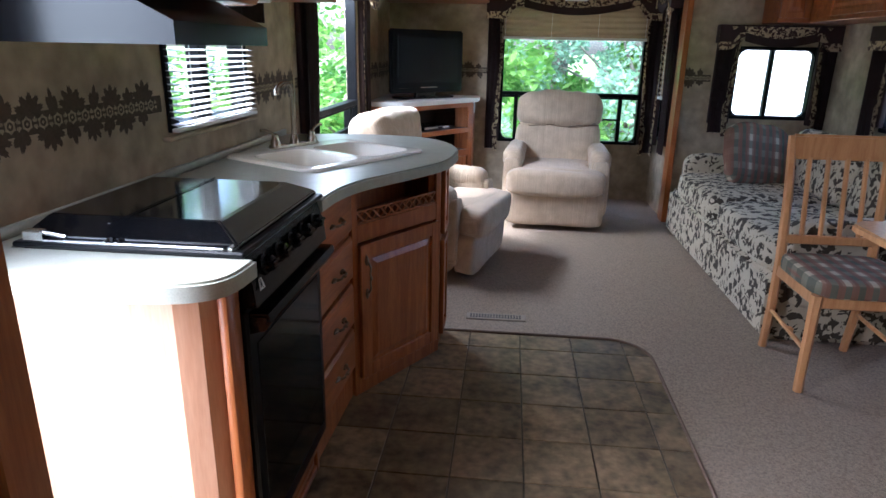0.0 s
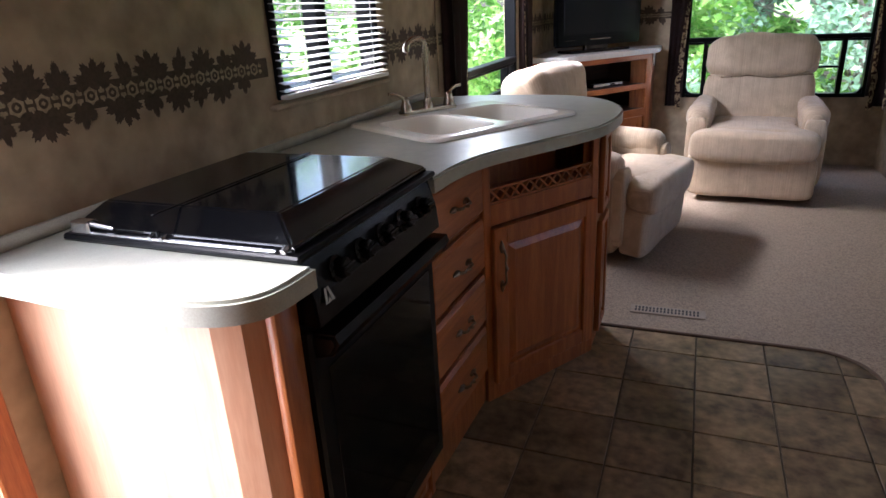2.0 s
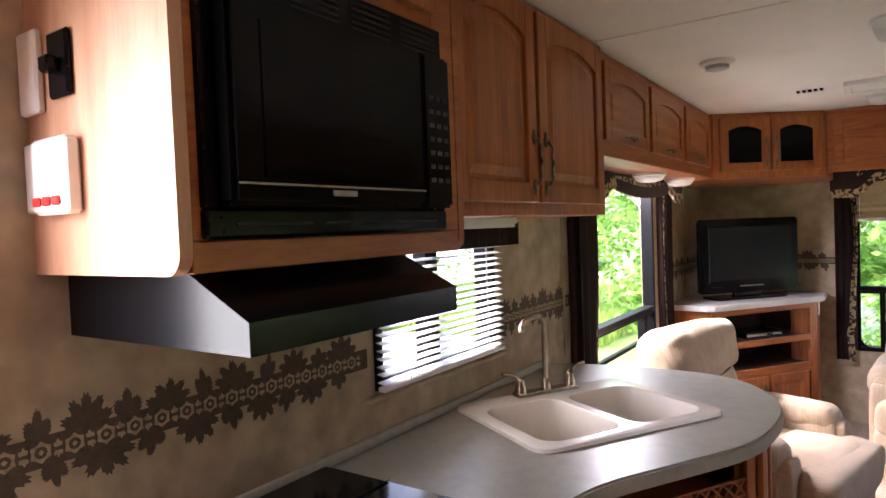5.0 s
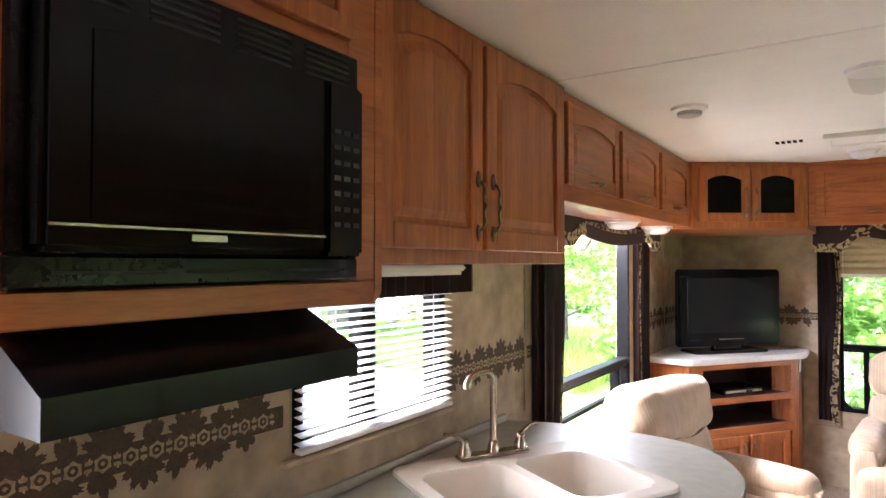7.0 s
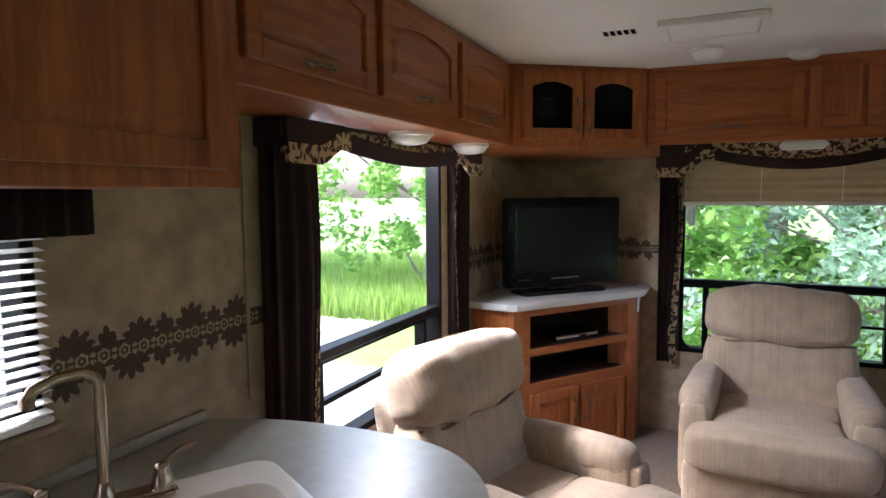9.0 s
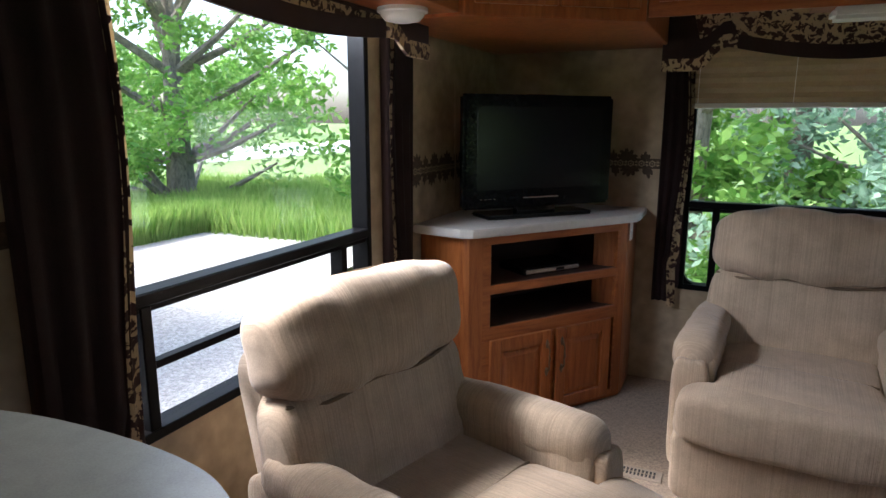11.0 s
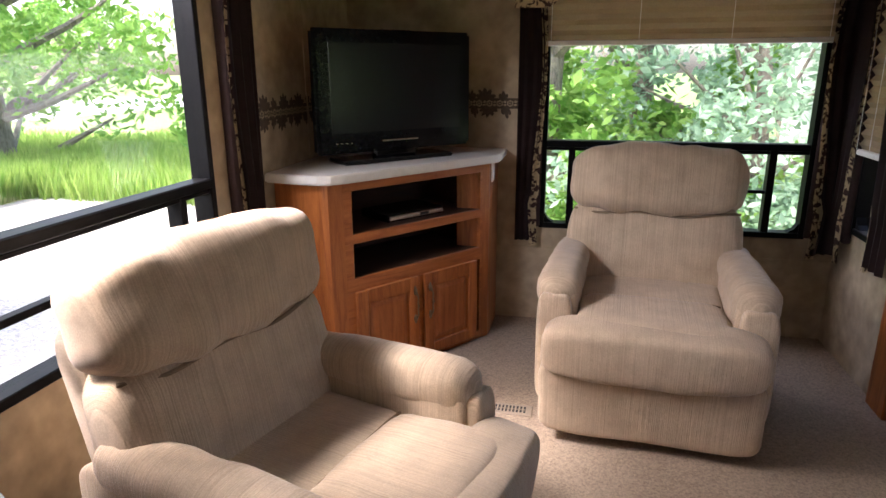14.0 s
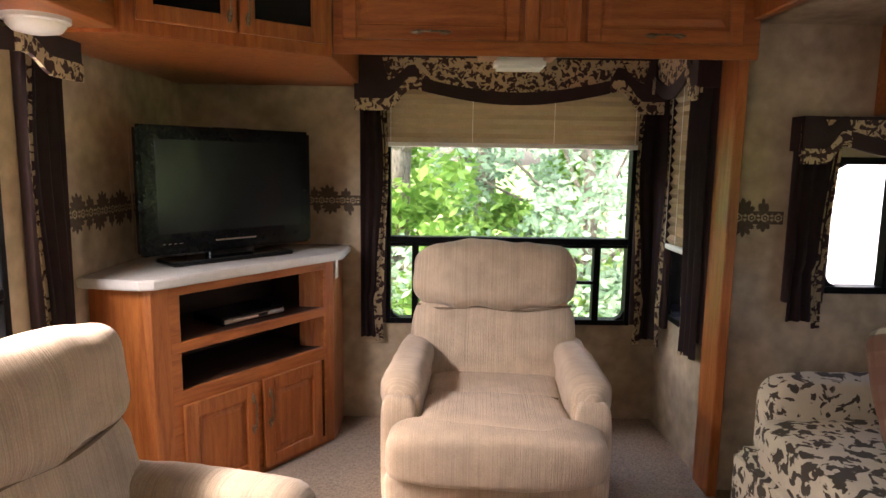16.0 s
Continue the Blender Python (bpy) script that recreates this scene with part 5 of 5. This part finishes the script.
# ---- sofa, pillow, dinette ----
so = tagged(empty("sofa"), "floral printed sofa with a straight skirt", "sofa")
p = Part()
p.box((1.95, 3.62, 0.006), (3.04, 5.66, 0.34), 0.03, None, 3)
p.done("body", SOFAC, so, smooth=True)
for k in range(2):
    p = Part()
    p.cushion((0.74, 0.93, 0.19), 0.3, pose(2.33, 4.17 + k * 0.96, 0.40), 0.012, 44, 20, 30 + k)
    p.done("seat_cushion", SOFAC, so, smooth=True)
    p = Part()
    p.cushion((0.26, 0.92, 0.44), 0.4, pose(2.84, 4.17 + k * 0.96, 0.62, 0, 12), 0.015, 44, 20, 33 + k)
    p.done("back_cushion", SOFAC, so, smooth=True)
p = Part()
p.cushion((0.86, 0.16, 0.44), 0.3, pose(2.45, 5.60, 0.40), 0.008, 44, 20, 36)
p.done("arm", SOFAC, so, smooth=True)
p = Part()
p.cushion((0.86, 0.16, 0.44), 0.3, pose(2.45, 3.68, 0.40), 0.008, 44, 20, 37)
p.done("arm", SOFAC, so, smooth=True)
p = Part()
p.cushion((0.46, 0.16, 0.44), 0.42, None, 0.012, 40, 24, 40)
tagged(p.done("throw_pillow", PLAID, None, pose(2.42, 5.30, 0.66, -22, 8, 14), True), "plaid throw pillow leaning on the sofa arm", "pillow")

ch = tagged(empty("dining_chair", pose(2.13, 3.34, 0.004)), "oak dining chair with slatted back and plaid seat", "chair")
for sx in (-1, 1):
    p = Part()
    p.tube([(sx * 0.185, 0.23, 0), (sx * 0.19, 0.20, 0.25), (sx * 0.195, 0.19, 0.46), (sx * 0.20, 0.22, 0.75), (sx * 0.205, 0.27, 1.0)], [0.019, 0.021, 0.022, 0.020, 0.018], 6)
    p.done("back_leg", OAK, ch)
    p = Part()
    p.tube([(sx * 0.20, -0.20, 0), (sx * 0.20, -0.20, 0.43)], [0.019, 0.024], 6)
    p.done("front_leg", OAK, ch)
p = Part()
for k in range(4):
    x = -0.12 + k * 0.08
    p.tube([(x, 0.195, 0.55), (x, 0.23, 0.75), (x, 0.262, 0.92)], 0.011, 6)
p.done("slat", OAK, ch)
p = Part()
p.box((-0.21, 0.245, 0.90), (0.21, 0.275, 1.01), 0.010, None, 2)
p.box((-0.195, 0.18, 0.53), (0.195, 0.205, 0.57), 0.005)
p.done("rail", OAK, ch)
p = Part()
p.box((-0.205, -0.21, 0.375), (0.205, 0.19, 0.43), 0.006)
p.box((-0.19, -0.01, 0.17), (-0.17, 0.02, 0.20), 0.004)
p.tube([(-0.195, -0.2, 0.18), (-0.19, 0.2, 0.2)], 0.010, 6)
p.tube([(0.195, -0.2, 0.18), (0.19, 0.2, 0.2)], 0.010, 6)
p.done("apron", OAK, ch)
p = Part()
p.cushion((0.43, 0.43, 0.08), 0.35, pose(0, -0.015, 0.455), 0.004, 36, 14, 50)
p.done("seat", PLAID, ch, smooth=True)

tb = tagged(empty("dining_table"), "oak dining table on a pedestal", "table")
p = Part()
p.prism([(1.96, 2.34), (2.02, 2.28), (2.88, 2.28), (2.88, 3.12), (2.02, 3.12), (1.96, 3.06)], 0.722, 0.752, "z", 0.006)
p.done("top", OAK, tb)
p = Part()
p.lathe([(0.24, 0.004), (0.24, 0.03), (0.06, 0.06), (0.045, 0.10), (0.045, 0.60), (0.10, 0.70), (0.16, 0.722)], 20, pose(2.42, 2.7, 0))
p.done("pedestal", OAK, tb)

ac = tagged(empty("alcove_cabinet"), "cherry wood overhead cabinet with a curved glass lamp", "overhead cabinet", "overhead cabinets")
p = Part()
p.box((2.535, SY1 - 0.30, 1.56), (SX - 0.002, SY1 - 0.002, SZ - 0.001), 0.004)
p.box((2.75, 1.7, 1.56), (SX - 0.002, SY1 - 0.303, SZ - 0.001), 0.004)
p.done("carcass", WOOD_X, ac)
door(ac, pose(2.64, SY1 - 0.30, 1.59), 0.20, 0.22, 0.02, 0.04, None)
for k in range(4):
    door(ac, pose(2.75, 5.0 - k * 0.75, 1.59, 0, 0, -90), 0.66, 0.22, 0.02, 0.04, None)

# entrance: a wood partition on one side, a casing strip on the other
p = Part()
p.box((LX, 1.00, 0.004), (0.33, 1.05, CZ - 0.001), 0.006)
tagged(p.done("wall_partition", WOOD_V), "cherry wood partition beside the entrance", "wall", kind="structure")
p = Part()
p.box((LX, 1.64, 0.004), (LX + 0.018, 1.695, 1.99), 0.004)
p.box((LX, 1.052, 1.95), (LX + 0.018, 1.64, 1.99), 0.004)
tagged(p.done("trim_entrance", WOOD_V), "cherry wood casing round the entrance", "trim", kind="structure")


# ---- outside ----
GZ = -0.75
def ground_field(name, x0, x1, y0, y1, n, z, material, label, amp=0.04):
    b = bmesh.new()
    bmesh.ops.create_grid(b, x_segments=n, y_segments=n, size=0.5)
    for v in b.verts:
        x, y = x0 + (v.co.x + 0.5) * (x1 - x0), y0 + (v.co.y + 0.5) * (y1 - y0)
        v.co = (x, y, z + amp * noise.noise(Vector((x * 0.3, y * 0.3, 0))))
    q = Part()
    q.merge(b)
    return tagged(q.done(name, material), label, "ground", kind="structure")


ground_field("ground", -400, 400, -400, 400, 20, GZ - 0.05, GRASSG, "green grass ground reaching far out", 0.0)
ground_field("ground_gravel", -9.0, 7.0, -6, 9.6, 40, GZ + 0.0, GRAVEL, "pale grey gravel pitch", 0.02)
ground_field("ground_gravel_far", -9.0, -4.2, 9.62, 12.4, 20, GZ + 0.0, GRAVEL, "pale grey gravel beside the grass", 0.02)
ground_field("road", -38, -24, -60, 80, 20, GZ - 0.02, mat("pale_concrete", (0.55, 0.54, 0.52), 0.9, 0, 0.12, 3, 0.2), "pale sunlit concrete road", 0.0)


def blades(name, boxes, count, h_, material, label, seed):
    rnd = random.Random(seed)
    vs, fs = [], []
    for _ in range(count):
        x0, x1, y0, y1 = rnd.choice(boxes)
        x, y, a = rnd.uniform(x0, x1), rnd.uniform(y0, y1), rnd.uniform(0, 6.28)
        hh, ww = h_ * rnd.uniform(0.5, 1.3), rnd.uniform(0.006, 0.014)
        dx, dy = math.cos(a) * ww, math.sin(a) * ww
        lx, ly = rnd.uniform(-0.3, 0.3) * hh, rnd.uniform(-0.3, 0.3) * hh
        k = len(vs)
        vs += [(x - dx, y - dy, GZ - 0.03), (x + dx, y + dy, GZ - 0.03), (x + lx * 0.4 + dx * 0.7, y + ly * 0.4 + dy * 0.7, GZ + hh * 0.6), (x + lx, y + ly, GZ + hh)]
        fs += [(k, k + 1, k + 2), (k, k + 2, k + 3)]
    me = bpy.data.meshes.new(name)
    me.from_pydata(vs, [], fs)
    me.materials.append(material)
    return tagged(new(name, me), label, "grass", kind="stuff")


blades("tall_grass", [(-15, -8.8, 6.5, 19), (-11, -3.4, 12.2, 20), (-9.8, -8.4, 7, 13)], 60000, 0.48, LEAF_C, "tall bright green grass beside the gravel", 3)


def leaf_cloud(name, blobs, per, size, material, parent, seed):
    """Leaves scattered in and round many clumps."""
    rnd = random.Random(seed)
    vs, fs = [], []
    for c, r in blobs:
        for _ in range(per):
            d = Vector((rnd.gauss(0, 1), rnd.gauss(0, 1), rnd.gauss(0, 1))).normalized()
            pt = Vector(c) + d * r * rnd.uniform(0.45, 1.08)
            a = Vector((rnd.gauss(0, 1), rnd.gauss(0, 1), rnd.gauss(0, 0.6))).normalized()
            bb = a.orthogonal().normalized()
            bb = (bb * math.cos(rnd.uniform(0, 6.28)) + a.cross(bb) * math.sin(rnd.uniform(0, 6.28))).normalized()
            s = size * rnd.uniform(0.6, 1.35)
            k = len(vs)
            vs += [pt - a * s, pt + bb * s * 0.42, pt + a * s, pt - bb * s * 0.42]
            fs.append((k, k + 1, k + 2, k + 3))
    me = bpy.data.meshes.new(name)
    me.from_pydata([tuple(v) for v in vs], [], fs)
    me.materials.append(material)
    ob = new(name, me)
    ob.parent = parent
    tagged(ob, kind="stuff")
    return ob


def tree(name, x, y, h_, crown, n, per, size, material, label, seed, low=0.25, trunk=0.16):
    rnd = random.Random(seed)
    e = tagged(empty(name, pose(x, y, GZ)), label, "tree", "trees outside")
    p = Part()
    pts = [(0.15 * math.sin(i * 0.9 + seed) * i / 6, 0.12 * math.cos(i * 1.3 + seed) * i / 6, h_ * i / 6 * 0.85) for i in range(7)]
    p.tube(pts, [trunk * (1 - 0.13 * i) for i in range(7)], 10)
    blobs = []
    for i in range(n):
        t = rnd.uniform(low, 1.0)
        a = rnd.uniform(0, 6.28)
        rr = crown * math.sqrt(rnd.uniform(0.05, 1)) * (1.05 - 0.55 * abs(t - 0.55))
        c = (math.cos(a) * rr, math.sin(a) * rr, h_ * t)
        blobs.append((c, rnd.uniform(0.22, 0.42) * crown * 0.55))
        if i % 3 == 0:
            k = min(5, int(t * 5))
            s0 = Vector(pts[k])
            p.tube([s0, s0.lerp(Vector(c), 0.5) + Vector((0, 0, -0.1)), c], [trunk * 0.35, trunk * 0.22, trunk * 0.08], 5)
    p.done("trunk", BARK, e, smooth=True)
    leaf_cloud("leaves", blobs, per, size, material, e, seed + 1)
    return e


# close trees and bushes beyond the end window
tree("leafy_tree", 0.3, 11.6, 5.2, 2.1, 46, 150, 0.085, LEAF_A, "broad-leaved tree with bright green leaves", 11, 0.15, 0.24)
tree("leafy_tree", 1.5, 12.6, 5.8, 2.0, 40, 140, 0.085, LEAF_A, "broad-leaved tree with bright green leaves", 12, 0.2, 0.20)
tree("silvery_tree", 2.75, 11.4, 5.0, 2.0, 60, 170, 0.06, LEAF_B, "tree with silvery green feathery leaves", 13, 0.08, 0.12)
tree("leafy_tree", -1.9, 12.8, 5.6, 2.0, 40, 140, 0.085, LEAF_A, "broad-leaved tree with bright green leaves", 14, 0.12, 0.2)
tree("silvery_tree", 4.6, 17.0, 6.0, 2.4, 46, 150, 0.07, LEAF_B, "tree with silvery green feathery leaves", 15, 0.08, 0.14)


def bush(x, y, r, n, per, material, seed, label):
    rnd = random.Random(seed)
    e = tagged(empty("bush", pose(x, y, GZ)), label, "bush", "bushes outside")
    blobs = [((rnd.uniform(-r, r), rnd.uniform(-r, r) * 0.7, rnd.uniform(0.1, r * 1.1)), rnd.uniform(0.25, 0.45) * r) for _ in range(n)]
    leaf_cloud("leaves", blobs, per, 0.06, material, e, seed)
    p = Part()
    for k in range(5):
        a = k * 1.25
        p.tube([(0, 0, 0), (math.cos(a) * r * 0.4, math.sin(a) * r * 0.4, r * 0.7)], [0.02, 0.008], 5)
    p.done("stem", BARK, e)


for i, (x, y, r) in enumerate(((-0.6, 10.4, 1.1), (0.9, 10.6, 1.0), (2.2, 10.8, 1.1), (3.0, 10.0, 0.7))):
    bush(x, y, r, 18, 130, LEAF_A if i % 3 else LEAF_B, 60 + i, "dense green bush at the edge of the gravel")

# trees beyond the wide window
tree("leafy_tree", -11.6, 14.8, 7.5, 3.3, 80, 150, 0.10, LEAF_A, "roadside tree with a thick trunk and light green leaves", 21, 0.12, 0.36)
tree("leafy_tree", -5.2, 15.5, 7.0, 2.6, 60, 150, 0.10, LEAF_A, "slender tree with light green leaves", 26, 0.15, 0.16)
tree("leafy_tree", -15.0, 13.0, 7.0, 2.8, 60, 150, 0.10, LEAF_A, "roadside tree with light green leaves", 22, 0.25, 0.2)
tree("leafy_tree", -30, 26, 6.5, 3.0, 34, 90, 0.18, LEAF_A, "far round tree on the lawn", 23, 0.35, 0.2)
tree("leafy_tree", -34, 42, 7.5, 3.4, 34, 90, 0.2, LEAF_A, "far round tree on the lawn", 24, 0.35, 0.2)
for k in range(7):
    tree("leafy_tree", -58 + 4 * math.sin(k * 2.1), 8 + k * 11, 9.5, 5.0, 30, 70, 0.4, LEAF_A, "far woodland tree behind the lawn", 40 + k, 0.15, 0.25)
bush(-28, 34, 1.1, 14, 110, LEAF_A, 71, "clipped round bush on the far lawn")

# neighbouring trailers
def trailer(x0, x1, y0, y1, label, tone):
    e = tagged(empty("parked_trailer", pose((x0 + x1) / 2, (y0 + y1) / 2, GZ)), label, "trailer", "parked trailers")
    w_, d_ = (x1 - x0) / 2, (y1 - y0) / 2
    p = Part()
    p.box((-w_, -d_, 0.55), (w_, d_, 3.3), 0.12, None, 3)
    p.done("body", TRAILER, e, smooth=True)
    p = Part()
    for z in (1.55, 1.75):
        p.box((-w_ - 0.004, -d_ + 0.2, z), (w_ + 0.004, d_ - 0.2, z + 0.07), 0)
    p.done("stripe", tone, e)
    for sy in (-0.5, 0.5):
        for sx in (-1, 1):
            p = Part()
            p.lathe([(0.16, -0.1), (0.34, -0.1), (0.36, -0.05), (0.36, 0.05), (0.34, 0.1), (0.16, 0.1)], 24, pose(sx * (w_ - 0.15), sy, 0.36, 0, 90))
            p.done("wheel", BLACKM, e, smooth=True)


trailer(-7.6, -5.1, 0.6, 7.6, "white parked trailer with blue stripes on the gravel", BLUE)
trailer(3.8, 6.3, 8.2, 14.4, "white parked trailer beside the pitch", TRAILER)

# ---- floor tiles ----
PT = 0.243
tile = None
fl = bpy.data.objects["floor"]
for i in range(-4, 5):
    for j in range(-19, 3):
        x0, y0 = 0.538 + i * PT, 3.137 + j * PT
        x1, y1 = min(x0 + PT, TX - 0.001), min(y0 + PT, TY - 0.001)
        x0 = max(x0, LX)
        if x1 - x0 < 0.03 or y1 - y0 < 0.03 or y0 < -1.25:
            continue
        g = 0.003
        full = abs(x1 - x0 - PT) < 1e-6 and abs(y1 - y0 - PT) < 1e-6
        corner = x1 > TX - RC and y1 > TY - RC
        if full and tile and not corner:
            t = new("tile", tile.data)
        else:
            p = Part()
            cx, cy = (x0 + x1) / 2, (y0 + y1) / 2
            if corner:
                ax, ay = TX - RC, TY - RC
                pts = [(x0 + g, y0 + g), (x1 - g, y0 + g), (x1 - g, y1 - g), (x0 + g, y1 - g)]
                grid = []
                for s in range(0, 40):
                    k = s / 40 * 4
                    q0, q1 = pts[int(k)], pts[(int(k) + 1) % 4]
                    f = k - int(k)
                    u, v = q0[0] + (q1[0] - q0[0]) * f, q0[1] + (q1[1] - q0[1]) * f
                    if u > ax and v > ay:
                        d = math.hypot(u - ax, v - ay)
                        if d > RC - 0.003:
                            u, v = ax + (u - ax) * (RC - 0.003) / d, ay + (v - ay) * (RC - 0.003) / d
                    grid.append((u - cx, v - cy))
                p.prism(grid, -0.006, 0.0)
            else:
                p.box((x0 - cx + g, y0 - cy + g, -0.006), (x1 - cx - g, y1 - cy - g, 0.0), 0.0015)
            t = p.done("tile", TILE)
            if full and not corner:
                tile = t
        t.parent = fl
        t.matrix_basis = pose((x0 + x1) / 2, (y0 + y1) / 2, random.uniform(-0.0006, 0.0006))
